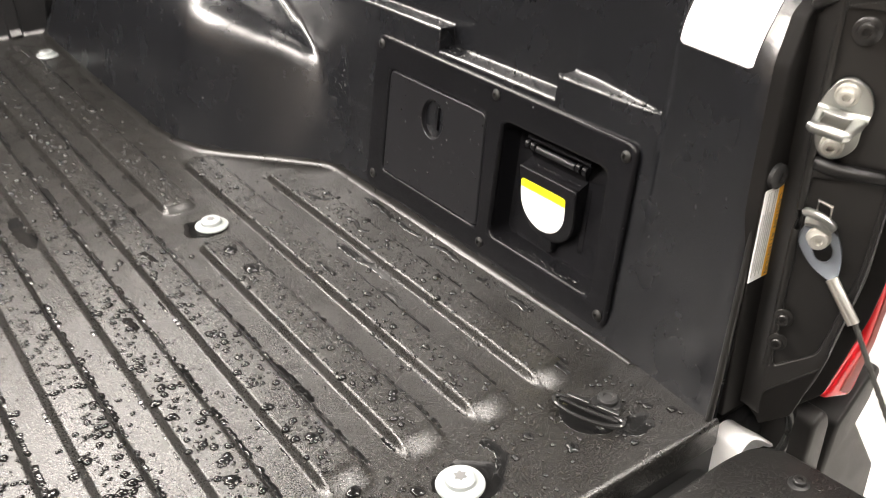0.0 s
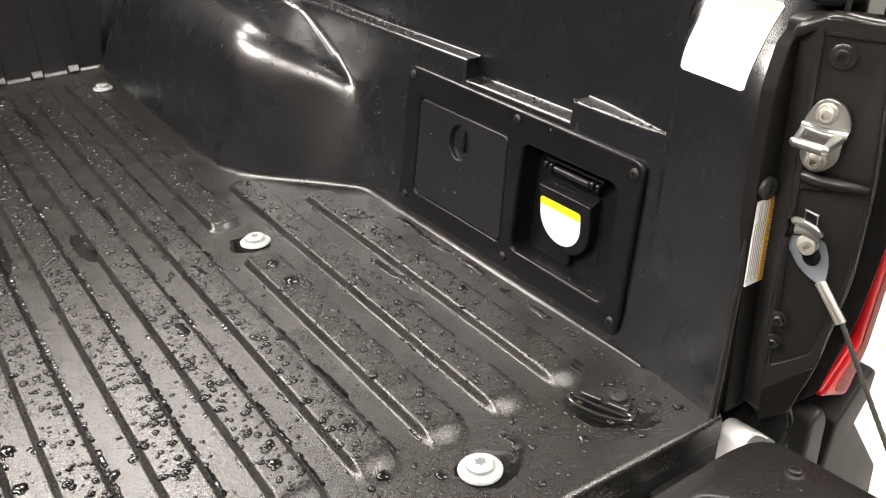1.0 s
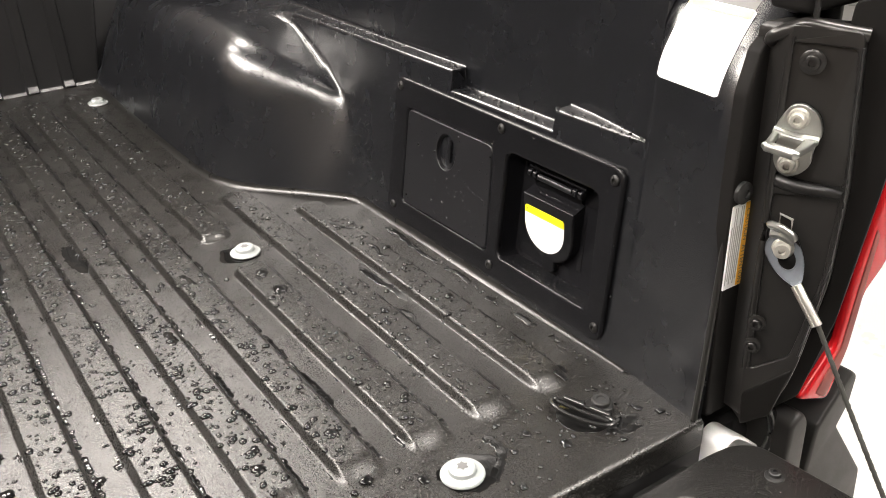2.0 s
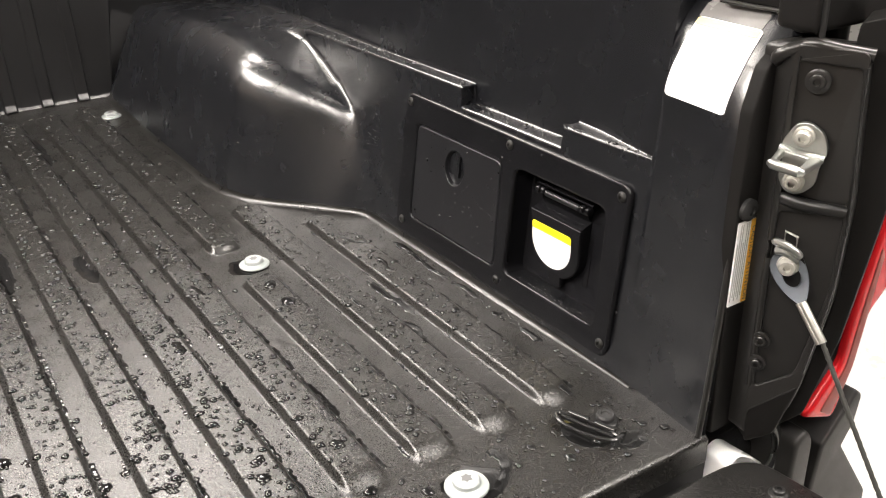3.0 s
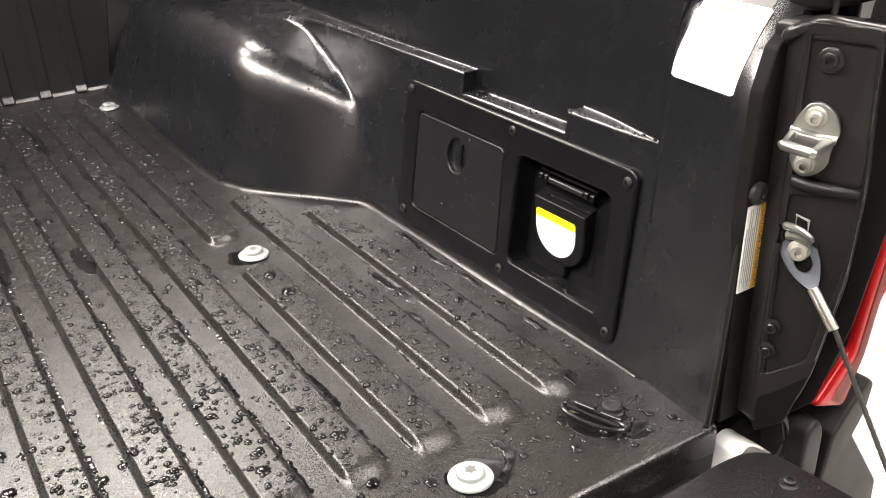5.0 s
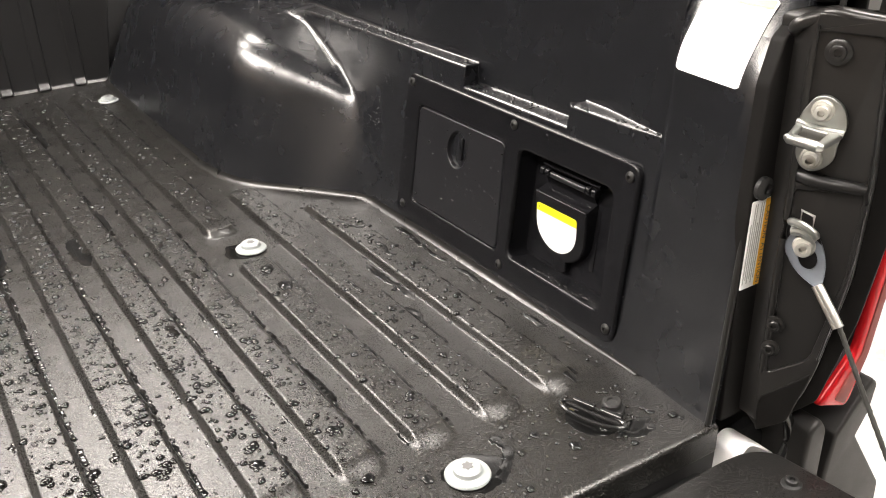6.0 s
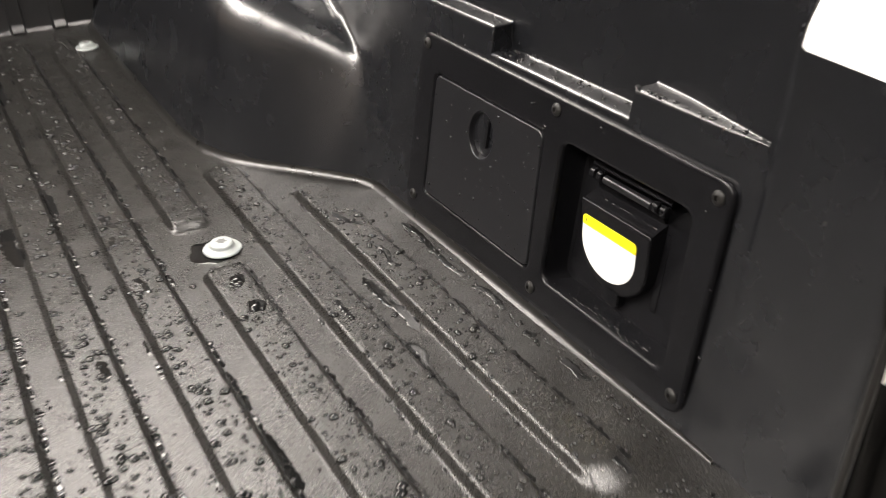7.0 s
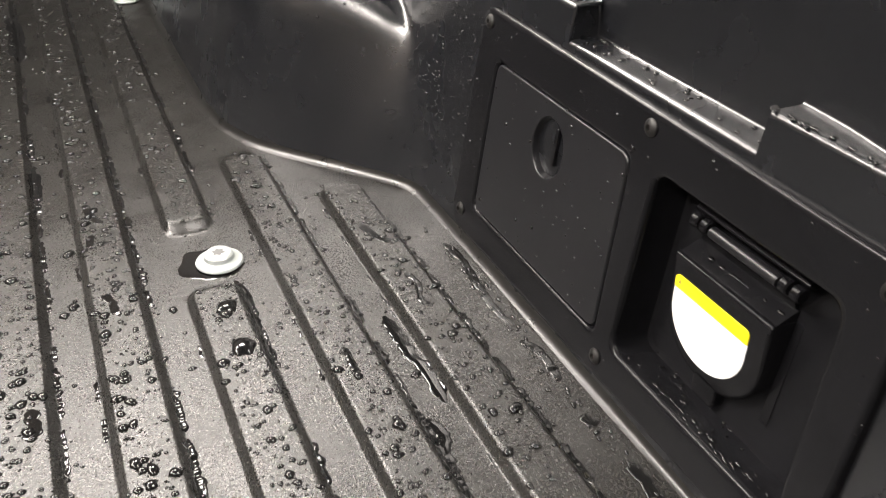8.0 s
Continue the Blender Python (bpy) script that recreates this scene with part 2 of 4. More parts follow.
def plate(outer, holes, d0, d1, bevel, place, back=False):
    """A bevelled plate with openings. place(u, v, d) gives a point of space."""
    from_loops = []
    bm = bmesh.new()
    tops = []
    for k, f in enumerate([outer] + list(holes)):
        s = 1 if k == 0 else -1
        rows = []
        for e, d in [(0, d0)] + [(s * bevel * (1 - math.cos(w)), d1 - bevel * (1 - math.sin(w))) for w in (0.0, 0.393, 0.785, 1.178, 1.571)]:
            rows.append([bm.verts.new(place(u, v, d)) for u, v in f(e)])
        for a, b in zip(rows, rows[1:]):
            m = len(a)
            for i in range(m):
                bm.faces.new((a[i], a[(i + 1) % m], b[(i + 1) % m], b[i]))
        tops.append((f(s * bevel), rows[-1]))
        from_loops.append(rows[0])
    flat = [[Vector((u, v, 0)) for u, v in lp] for lp, _ in tops]
    verts = [v for _, r in tops for v in r]
    from mathutils.geometry import tessellate_polygon
    for a, b, c in tessellate_polygon(flat):
        try:
            bm.faces.new((verts[a], verts[b], verts[c]))
        except ValueError:
            pass
    if back and not holes:
        bm.faces.new(from_loops[0])
    return bm


def smoothstep(a, b, x):
    t = min(1.0, max(0.0, (x - a) / (b - a)))
    return t * t * (3 - 2 * t)

# ---- the showroom ----
GROUND, CEIL = -0.80, 2.4
tagged(part("floor", box(-3.6, -8, GROUND - 0.1, 6.5, 9, GROUND), EPOXY), "pale polished showroom floor", "floor", kind="structure")
# the unseen west wall is added close by, as a brown reflector
for wname, b in (("wall_north", (-3.8, 9, GROUND, 6.7, 9.2, CEIL)), ("wall_south", (-3.8, -8.2, GROUND, 6.7, -8, CEIL)),
                 ("wall_east", (6.5, -8, GROUND, 6.7, 9, CEIL)), ("wall_west", (-3.8, -8, GROUND, -3.6, 9, CEIL))):
    tagged(part(wname, box(*b), HALO_BROWN if wname == "wall_west" else PLASTER), "unseen brown wall, added as a reflector for the wheel arch" if wname == "wall_west" else "plain grey painted showroom wall", "wall", kind="structure")
tagged(part("ceiling", box(-3.8, -8.2, CEIL, 6.7, 9.2, CEIL + 0.15), DARK_PLASTER), "plain dark showroom ceiling", "ceiling", kind="structure")


def ceiling_light(x, y):
    t = thing("ceiling_light", (x, y, CEIL), "bright rectangular ceiling light in a white frame", "ceiling light", "ceiling lights")
    part("frame", plate(rounded(-0.34, -0.64, 0.34, 0.64, 0.01), [rounded(-0.29, -0.59, 0.29, 0.59, 0.004)], 0, 0.05, 0.004,
                        lambda u, v, d: Vector((u, v, -d))), WHITE_PLASTIC, t)
    part("diffuser", box(-0.30, -0.60, -0.03, 0.30, 0.60, -0.012), TUBE, t)
    return t


first_light = ceiling_light(-2.1, -1.2)
for gx, gy in ((-2.1, 0.6), (-2.1, 1.95), (-2.72, 1.3), (-1.10, 2.9), (-0.02, 2.9), (0.45, -0.5), (1.2, -1.8)):
    copy_thing(first_light, Matrix.Translation((gx, gy, CEIL)))

# ---- the bed floor ----
LEFT = -1.36
PITCH, RIB_W, RIB_H, RIB_SLOPE = 0.079, 0.050, 0.0092, 0.0080
RIBS = [-0.0905 - PITCH * i for i in range(16)]


def ramp(t):
    """A flank with a rounded foot and a rounded shoulder."""
    t = min(1.0, max(0.0, t))
    return t * t * (3 - 2 * t)


def rib_profile(x):
    """Height of the moulded ribs, 0 to 1."""
    for i, r in enumerate(RIBS):
        if r - 0.001 <= x <= r + RIB_W + 0.001:
            up = ramp((x - r) / RIB_SLOPE)
            down = ramp((r + RIB_W - x) / RIB_SLOPE)
            return min(up, down), i
    return 0.0, -1


def rib_ends(i, y, x):
    """How far rib i stands up at y: it runs out behind the lip, at the bolts and at the wheel arch."""
    if i < 0:
        return 0.0
    c = (x - RIBS[i] - RIB_W / 2) / (RIB_W / 2)
    bow = 0.012 * c * c
    m = smoothstep(0.122 + bow, 0.157 + bow, y)
    front = {0: 0.745, 1: 0.862}.get(i, 1.605)
    m *= 1 - smoothstep(front - 0.018 - bow, front - bow, y)
    if i in (2, 12):
        m *= 1 - smoothstep(0.594 - bow, 0.610 - bow, y) * (1 - smoothstep(0.702 + bow, 0.718 + bow, y))
    return m


def floor_height(x, y):
    p, i = rib_profile(x)
    h = RIB_H * p * rib_ends(i, y, x)
    away = math.hypot(x + 0.075, y - 0.083)
    h -= 0.0024 * (1 - smoothstep(0.018, 0.042, away))
    return h + 0.0006 * noise.noise((x * 6, y * 3, 0.0))


def bed_floor_mesh():
    xs = {0.016, 0.006, -0.012, -0.03, LEFT, LEFT + 0.03} | {round(-0.120 + 0.005 * k, 4) for k in range(19)}
    for r in RIBS:
        if r > LEFT:
            for k in (-0.008, -0.0010, 0, 0.0012, 0.0024, 0.0035, 0.0046, 0.0057, 0.0068, 0.0080, 0.0092, 0.016, 0.025, 0.034, 0.0408, 0.0420, 0.0432, 0.0443, 0.0454, 0.0465, 0.0476, 0.0488, 0.0500, 0.0510, 0.058):
                xs.add(round(r + k, 4))
    xs = sorted(xs)
    ys = [0.020 + 0.0048 * k for k in range(20)]
    ys += [0.117 + 0.0035 * k for k in range(18)]
    ys += [0.19 + 0.03 * k for k in range(13)] + [0.576 + 0.0025 * k for k in range(64)]
    ys += [0.745 + 0.01 * k for k in range(13)] + [0.88 + 0.035 * k for k in range(20)] + [1.575, 1.585, 1.590, 1.595, 1.60, 1.605, 1.62, 1.66, 1.712]
    bm = bmesh.new()
    rows = []
    edge = lambda x: 0.0 + 0.05 * max(0.0, -0.01 - x) * (1 if x > -0.3 else 0.3 / max(0.3, -x))
    lip = []
    R = 0.0065
    for k in range(7):
        w = math.pi / 2 * (1 - k / 6)
        lip.append((0.0115 - R * math.sin(w), -R * (1 - math.cos(w))))
    lip = [(0.0065, -0.034), (0.005, -0.030)] + lip
    for dy, dz in lip:
        rows.append([bm.verts.new((x, dy + edge(x) * 0.35, dz)) for x in xs])
    for y in ys:
        rows.append([bm.verts.new((x, y, floor_height(x, y))) for x in xs])
    for a, b in zip(rows, rows[1:]):
        for i in range(len(xs) - 1):
            bm.faces.new((a[i], a[i + 1], b[i + 1], b[i]))
    return bm


tagged(part("bed_floor", bed_floor_mesh(), FLOOR_PLASTIC, sharp=60, weighted=True),
       "ribbed black plastic pickup bed floor, wet with water drops", "floor", kind="structure")

# ---- the bed walls ----
DRAFT = 0.14


def wall_x(z):
    return 0.0155 + DRAFT * z


def post_x(y, z):
    """The wall's inner face where it swings in towards the rear post."""
    t = min(1.0, max(0.0, (y - 0.025) / 0.10))
    near = 0.007 + 0.09 * z
    return near + (wall_x(z) - near) * (0.7 * t + 0.3 * t * t * (3 - 2 * t))


def lerp(a, b, t):
    return a + (b - a) * t


def keyed(y, keys):
    """Interpolates control points between stations."""
    if y <= keys[0][0]:
        return keys[0][1]
    for (ya, a), (yb, b) in zip(keys, keys[1:]):
        if y <= yb:
            t = (y - ya) / (yb - ya) if yb > ya else 0
            return [(lerp(p[0], q[0], t), lerp(p[1], q[1], t)) for p, q in zip(a, b)]
    return keys[-1][1]


# where the wall meets the floor, from the flat wall round the wheel arch
FOOT = [(0.640, 0.0110), (0.688, 0.0105), (0.708, 0.0050), (0.728, -0.0085), (0.753, -0.029), (0.782, -0.052), (0.815, -0.078), (0.845, -0.101), (0.868, -0.116), (0.890, -0.127), (0.930, -0.141), (1.000, -0.151), (1.25, -0.153), (1.64, -0.148), (1.70, -0.136), (1.79, -0.128)]
# crest, crease, ledge edge, ledge back and top of the wall at stations along it
FRONT_KEYS = [
    (0.640, [(wall_x(0.04), 0.04), (wall_x(0.195), 0.195), (wall_x(0.25), 0.25), (0.074, 0.250), (0.090, 0.45)]),
    (0.700, [(wall_x(0.075) - 0.001, 0.075), (wall_x(0.195), 0.195), (wall_x(0.25), 0.25), (0.074, 0.250), (0.090, 0.45)]),
    (0.735, [(0.0240, 0.102), (wall_x(0.145), 0.145), (wall_x(0.25), 0.25), (0.0745, 0.250), (0.090, 0.45)]),
    (0.765, [(0.0235, 0.130), (wall_x(0.153), 0.153), (wall_x(0.25), 0.25), (0.0750, 0.250), (0.090, 0.45)]),
    (0.788, [(0.0165, 0.154), (wall_x(0.160), 0.160), (wall_x(0.25), 0.25), (0.0755, 0.250), (0.090, 0.45)]),
    (0.810, [(-0.0020, 0.176), (0.0383, 0.166), (wall_x(0.25), 0.25), (0.0760, 0.250), (0.090, 0.45)]),
    (0.840, [(-0.0360, 0.200), (0.0405, 0.180), (wall_x(0.25), 0.25), (0.0765, 0.250), (0.091, 0.45)]),
    (0.893, [(-0.0800, 0.222), (0.0443, 0.2055), (wall_x(0.25), 0.2498), (0.078, 0.2505), (0.092, 0.45)]),
    (0.915, [(-0.0970, 0.227), (0.0455, 0.2155), (wall_x(0.25), 0.2495), (0.079, 0.2505), (0.093, 0.45)]),
    (0.984, [(-0.0920, 0.235), (0.0480, 0.2400), (wall_x(0.25), 0.2485), (0.081, 0.2505), (0.098, 0.45)]),
    (1.030, [(-0.0900, 0.236), (0.020, 0.2400), (0.046, 0.2430), (0.086, 0.249), (0.112, 0.45)]),
    (1.250, [(-0.0880, 0.235), (0.000, 0.2380), (0.040, 0.2400), (0.098, 0.242), (0.114, 0.45)]),
    (1.640, [(-0.056, 0.205), (0.000, 0.206), (0.034, 0.205), (0.124, 0.198), (0.136, 0.45)]),
    (1.700, [(-0.044, 0.195), (0.000, 0.197), (0.034, 0.197), (0.130, 0.190), (0.140, 0.45)]),
    (1.790, [(-0.022, 0.178), (0.006, 0.180), (0.038, 0.180), (0.134, 0.176), (0.142, 0.45)]),
]
RADII_ARCH = [0.010, 0.056, 0.036, 0.006, 0.007]
RADII_FLAT = [0.0090, 0.003, 0.003, 0.0045, 0.003]


def section(y):
    """Control points and corner radii of the side wall's cross-section at y."""
    if y >= 0.640:
        f = smoothstep(0.68, 0.79, y)
        wide = lerp(1.0, 2.4, smoothstep(0.84, 0.91, y))
        steps = (-0.016, -0.008, 0.0, 0.008, 0.016)
        soft = [keyed(y + o * wide, FRONT_KEYS) for o in steps]
        pts = [(sum(q[k][0] for q in soft) / 5, sum(q[k][1] for q in soft) / 5) for k in range(5)]
        foot = sum(float(np.interp(y + o * 0.4, [q[0] for q in FOOT], [q[1] for q in FOOT])) for o in steps) / 5
        return [(foot, 0)] + pts, [lerp(a, b, f) for a, b in zip(RADII_FLAT, RADII_ARCH)]
    if y > 0.487:
        top, back = 0.250, 0.074
    elif y > 0.281:
        top, back = 0.2242, 0.0719
    elif y > 0.143:
        top = 0.249
        back = lerp(wall_x(0.249) + 0.0015, 0.0739, smoothstep(0.115, 0.281, y))
    else:
        skew = 0.11 * (y - 0.143)
        roll = 0.020 * (1 - math.sqrt(1 - min(0.95, max(0.0, (0.036 - y) / 0.026)) ** 2))
        bend = [(lerp(post_x(y, z), post_x(0.0, z), smoothstep(0.255, 0.31, z)) + roll * smoothstep(0.16, 0.34, z) + skew * smoothstep(0.05, 0.30, z) + 4.7 * max(0.0, z - 0.300) ** 2, z) for z in (0.0, 0.10, 0.28, 0.335, 0.380, 0.426)]
        lean = smoothstep(0.127, 0.1425, y)
        bend = [(lerp(x, lerp(wall_x(0.249), 0.078, (z - 0.249) / 0.201), lean * smoothstep(0.249, 0.26, z) * (1 - smoothstep(0.33, 0.36, z))), z) for x, z in bend]
        bend[0] = (bend[0][0] - 0.0045 * smoothstep(0.105, 0.115, y), 0)
        return bend, [0.004, 0.004, 0.015, 0.02, 0.02]
    return [(0.0110, 0), (wall_x(0.040), 0.040), (wall_x(0.195), 0.195), (wall_x(top), top), (back, top), (lerp(0.078, 0.090, smoothstep(0.15, 0.30, y)), 0.45)], [lerp(0.0042, 0.0090, smoothstep(0.15, 0.42, y))] + RADII_FLAT[1:]


def arc_line(first, pts, radii, n=7):
    """The cross-section with its corners rounded, always the same number of points."""
    p = [Vector((first[0], first[1]))] + [Vector(q) for q in pts]
    out = [p[0]]
    for i in range(1, len(p) - 1):
        a, b, c = p[i - 1], p[i], p[i + 1]
        share = 0.60 if i == 2 else 0.38 if i == 3 else 0.48
        r = min(radii[i - 1], (a - b).length * 0.48, (c - b).length * share)
        long = min((a - b).length * 0.48, r + 0.012) if i == 2 and radii[1] > 0.016 else r
        s, t = b + (a - b).normalized() * long, b + (c - b).normalized() * r
        for j in range(n + 1):
            f = j / n
            out.append(s * (1 - f) ** 2 + b * 2 * f * (1 - f) + t * f * f)
        if i < len(p) - 2:
            out.append((t + p[i + 1]) / 2)
    out.append(p[-1])
    return out


def side_wall(flip=False, hole=True):
    ys = [0.012, 0.016, 0.020, 0.025, 0.030, 0.036, 0.045, 0.06, 0.075, 0.085, 0.095, 0.105, 0.113, 0.125, 0.129, 0.132, 0.135, 0.138, 0.1425, 0.1435, 0.15, 0.16, 0.1775, 0.20, 0.22, 0.245, 0.2805, 0.2815, 0.31, 0.354, 0.40, 0.44, 0.4865, 0.4875, 0.53, 0.58, 0.64]
    ys += [0.65 + 0.008 * k for k in range(46)] + [1.03 + 0.03 * k for k in range(23)] + [1.715, 1.74, 1.765]
    bm = bmesh.new()
    rows = []
    for y in ys:
        pts, rad = section(y)
        rows.append([bm.verts.new((2 * -0.677 - q.x if flip else q.x, y, q.y))
                     for q in arc_line((pts[0][0] - 0.03, -0.002) if y > 0.112 else (pts[0][0] - 0.0005, -0.035), pts, rad)])
    for a, b in zip(rows, rows[1:]):
        for i in range(len(a) - 1):
            yc, zc = (a[i].co.y + b[i].co.y) / 2, (a[i].co.z + a[i + 1].co.z) / 2
            if hole and 0.1775 < yc < 0.354 and 0.0405 < zc < 0.190:
                continue
            fc = bm.faces.new((a[i], b[i], b[i + 1], a[i + 1]))
            fc.material_index = 1 if zc < 0.0090 and yc > 0.112 else 0
    if not flip:
        # the rear-facing return of the wall
        last = rows[0]
        for i in range(len(last) - 1):
            p, q = last[i].co, last[i + 1].co
            if p.z >= 0 and max(p.x, q.x) < 0.06:
                v = [bm.verts.new((s.x + k, 0.008 if k else s.y, s.z)) for s, k in ((p, 0), (q, 0), (q, 0.006), (p, 0.006))]
                bm.faces.new(v)
    bmesh.ops.remove_doubles(bm, verts=bm.verts, dist=0.00005)
    return bm


east_wall = tagged(part("wall_east_of_bed", side_wall(), [WALL_PLASTIC, FILLET_PLASTIC], sharp=32, weighted=True),
       "glossy black moulded bed side wall with stepped ledge and wheel arch", "wall", kind="structure")
# rounded lips of the ledge's step
for lip_points in ([(wall_x(0.247) + 0.0012, 0.4870, 0.2480), (wall_x(0.238) + 0.0010, 0.4867, 0.238), (wall_x(0.227) + 0.0010, 0.4867, 0.2257)],
                   [(wall_x(0.247) + 0.0015, 0.4870, 0.2485), (0.062, 0.4867, 0.2487), (0.0715, 0.4867, 0.2487)],
                   [(0.0715, 0.4867, 0.2487), (0.0722, 0.4865, 0.238), (0.0735, 0.4865, 0.2257)]):
    part("step_lip", tube(smooth_line(lip_points), 0.0017, 10), WALL_PLASTIC, east_wall)
tagged(part("wall_west_of_bed", side_wall(True, False), [WALL_PLASTIC, FILLET_PLASTIC], sharp=32, weighted=True),
       "glossy black moulded bed side wall with wheel arch", "wall", kind="structure")


FRONT = 1.698


def bulkhead_mesh():
    """Upright ribs; the narrow ones end in a taller sloping foot. The sheet folds forward beside the arch."""
    ribs = RIBS[1:]
    xs = {LEFT + 0.1, -0.150}
    for r in ribs:
        for k in (-0.0425, -0.0405, -0.0385, -0.030, -0.0165, -0.0145, -0.0125, -0.001, 0.015):
            xs.add(round(r + k, 4))
    cols = [(x, 0.0, 0.0) for x in sorted(xs) if x < -0.145]
    cols += [(-0.134, 0.0, 1.0)] + [(-0.134 + 0.004 * math.sin(w), 0.004 * (1 - math.cos(w)), 1.0) for w in (0.4, 0.8, 1.2, math.pi / 2)]
    cols += [(-0.1296, 0.009, 1.0), (-0.126, 0.013, 1.0), (0.16, 0.013, 0.0)]
    bm = bmesh.new()
    rows = []
    for z in (0.0, 0.001, 0.003, 0.006, 0.009, 0.012, 0.014, 0.016, 0.020, 0.08, 0.15, 0.25, 0.35, 0.45):
        row = []
        for x, deep, lean in cols:
            p = max(smoothstep(r - 0.0425, r - 0.0385, x) * (1 - smoothstep(r - 0.0165, r - 0.0125, x)) for r in ribs)
            foot = lerp(0.006, 0.016, p)
            back = lerp(0.004, 0.009, p) * (1 - min(1.0, z / foot) ** 1.25)
            row.append(bm.verts.new((x + 0.16 * z * lean, FRONT + deep + 0.05 * z - back - 0.005 * p * smoothstep(0.0, 0.004, z), z)))
        rows.append(row)
    for a, b in zip(rows, rows[1:]):
        for i in range(len(cols) - 1):
            bm.faces.new((a[i], a[i + 1], b[i + 1], b[i]))
    return bm


tagged(part("wall_front_of_bed", join(bulkhead_mesh(), box(LEFT - 0.15, 1.745, -0.3, 0.16, 1.785, 0.45)), BULKHEAD_PLASTIC, sharp=50),
       "black ribbed bulkhead closing the bed", "wall", kind="structure")

# body under and round the bed
body = thing("pickup_body", (0, 0, GROUND), "black pickup truck body carrying the open bed", "truck")


def under(bm):
    bmesh.ops.translate(bm, vec=(0, 0, -GROUND), verts=bm.verts)
    return bm


part("chassis", under(box(-1.2, 0.10, GROUND, -0.16, 1.5, -0.04, 0.01)), PAINT, body)
# unseen cab back: its height is set to block light from the far floor
part("cab_back", under(box(LEFT - 0.05, 1.80, -0.42, 0.10, 1.94, 1.19, 0.05, 4)), UNSEEN_CAB_BROWN, body, "unseen cab back, added to block light, brown for its reflection")
part("bedside", under(box(0.21, 0.06, -0.42, 0.235, 1.76, 0.43, 0.012, 3)), PAINT, body)
part("bedside", under(box(LEFT - 0.235, 0.06, -0.42, LEFT - 0.21, 1.76, 0.43, 0.012, 3)), PAINT, body)
part("sill", under(box(LEFT - 0.05, 0.012, -0.20, 0.045, 0.10, -0.036, 0.006)), PAINT, body)


def rail_mesh(s):
    prof = corners([(0.094, 0.408), (0.103, 0.405), (0.112, 0.43), (0.20, 0.44), (0.232, 0.40), (0.243, 0.40), (0.243, 0.455), (0.225, 0.468), (0.112, 0.466), (0.094, 0.45)], 0.006)
    return plate(prof, [], -0.006, 1.76, 0.004, lambda u, v, d: Vector((u if s > 0 else 2 * -0.677 - u, d, v)), back=True)


part("rail", under(rail_mesh(1)), TRIM_PLASTIC, body)
part("rail", under(rail_mesh(-1)), TRIM_PLASTIC, body)

# rear jamb: rear-facing sheet with a recess, ridge and rounded head
JAMB_Y = -0.010


def rear(u, v, d):
    return Vector((u, JAMB_Y - d, v))


jamb = thing("rear_jamb", (0, 0, -0.2), "glossy black painted rear body post with bolts", "body post")


def inward(p):
    """Turns the sheet outside x 0.046 so that it faces into the bed and a little to the rear."""
    t, d = max(0.0, p[0] - 0.046), JAMB_Y - p[1]
    if t == 0.0:
        return Vector(p)
    n = Vector((-0.9, -0.42, 0.0)) * min(1.0, t / 0.008) + Vector((0.0, -1.0, 0.0)) * (1 - min(1.0, t / 0.008))
    return Vector((0.046 + 0.25 * t, JAMB_Y - 0.53 * t, p[2] + 1.05 * t * (0.567 - p[2]))) + n * d


def jpart(name, bm, mat, label="", turned=True):
    if turned:
        for v in bm.verts:
            v.co = inward(v.co)
    bmesh.ops.translate(bm, vec=(0, 0, 0.2), verts=bm.verts)
    return part(name, bm, mat, jamb, label)


# the return's darkness comes from its duller black
jpart("inner_return", plate(corners([(0.0195, 0.0), (0.052, 0.0), (0.050, 0.36), (0.062, 0.384), (0.05, 0.384), (0.034, 0.372), (0.0225, 0.335), (0.019, 0.25)], 0.004), [],
                            -0.03, -0.0165, 0.002, rear), DEEP_BLACK, turned=False)
jpart("sheet", plate(corners([(0.045, 0.0), (0.112, 0.0), (0.128, 0.03), (0.152, 0.12), (0.156, 0.22), (0.148, 0.31), (0.142, 0.374), (0.045, 0.396)], 0.012),
                     [corners([(0.0505, 0.252), (0.0505, 0.38), (0.136, 0.360), (0.143, 0.30), (0.148, 0.225)], 0.008),
                      corners([(0.056, 0.055), (0.0535, 0.244), (0.146, 0.215), (0.142, 0.13), (0.114, 0.048)], 0.008)], -0.03, 0.0022, 0.0018, rear), JAMB_PAINT)
# two black plates stand in for the shaded void below the sheet
jpart("lower_channel", plate(corners([(0.018, -0.20), (0.100, -0.20), (0.104, 0.01), (0.100, 0.05), (0.018, 0.05)], 0.006), [], -0.07, -0.034, 0.002, rear), DEEP_BLACK, "dark plate standing in for the shaded void under the post sheet", turned=False)
jpart("sheet_foot", plate(corners([(0.052, -0.012), (0.098, -0.020), (0.121, 0.020), (0.124, 0.030), (0.046, 0.030)], 0.006), [], -0.05, 0.0030, 0.003, rear), DEEP_BLACK, "dark plate added for the shade at the post sheet's foot")
jpart("recess", plate(corners([(0.046, 0.04), (0.115, 0.04), (0.15, 0.13), (0.152, 0.22), (0.14, 0.372), (0.046, 0.386)], 0.006), [], -0.03, -0.002, 0.001, rear), JAMB_PAINT)
jpart("crease", tube(smooth_line([(0.047, JAMB_Y - 0.001, 0.06), (0.0465, JAMB_Y - 0.0015, 0.20), (0.047, JAMB_Y - 0.001, 0.34), (0.050, JAMB_Y, 0.384)]), 0.0035), JAMB_PAINT, "soft upright crease")
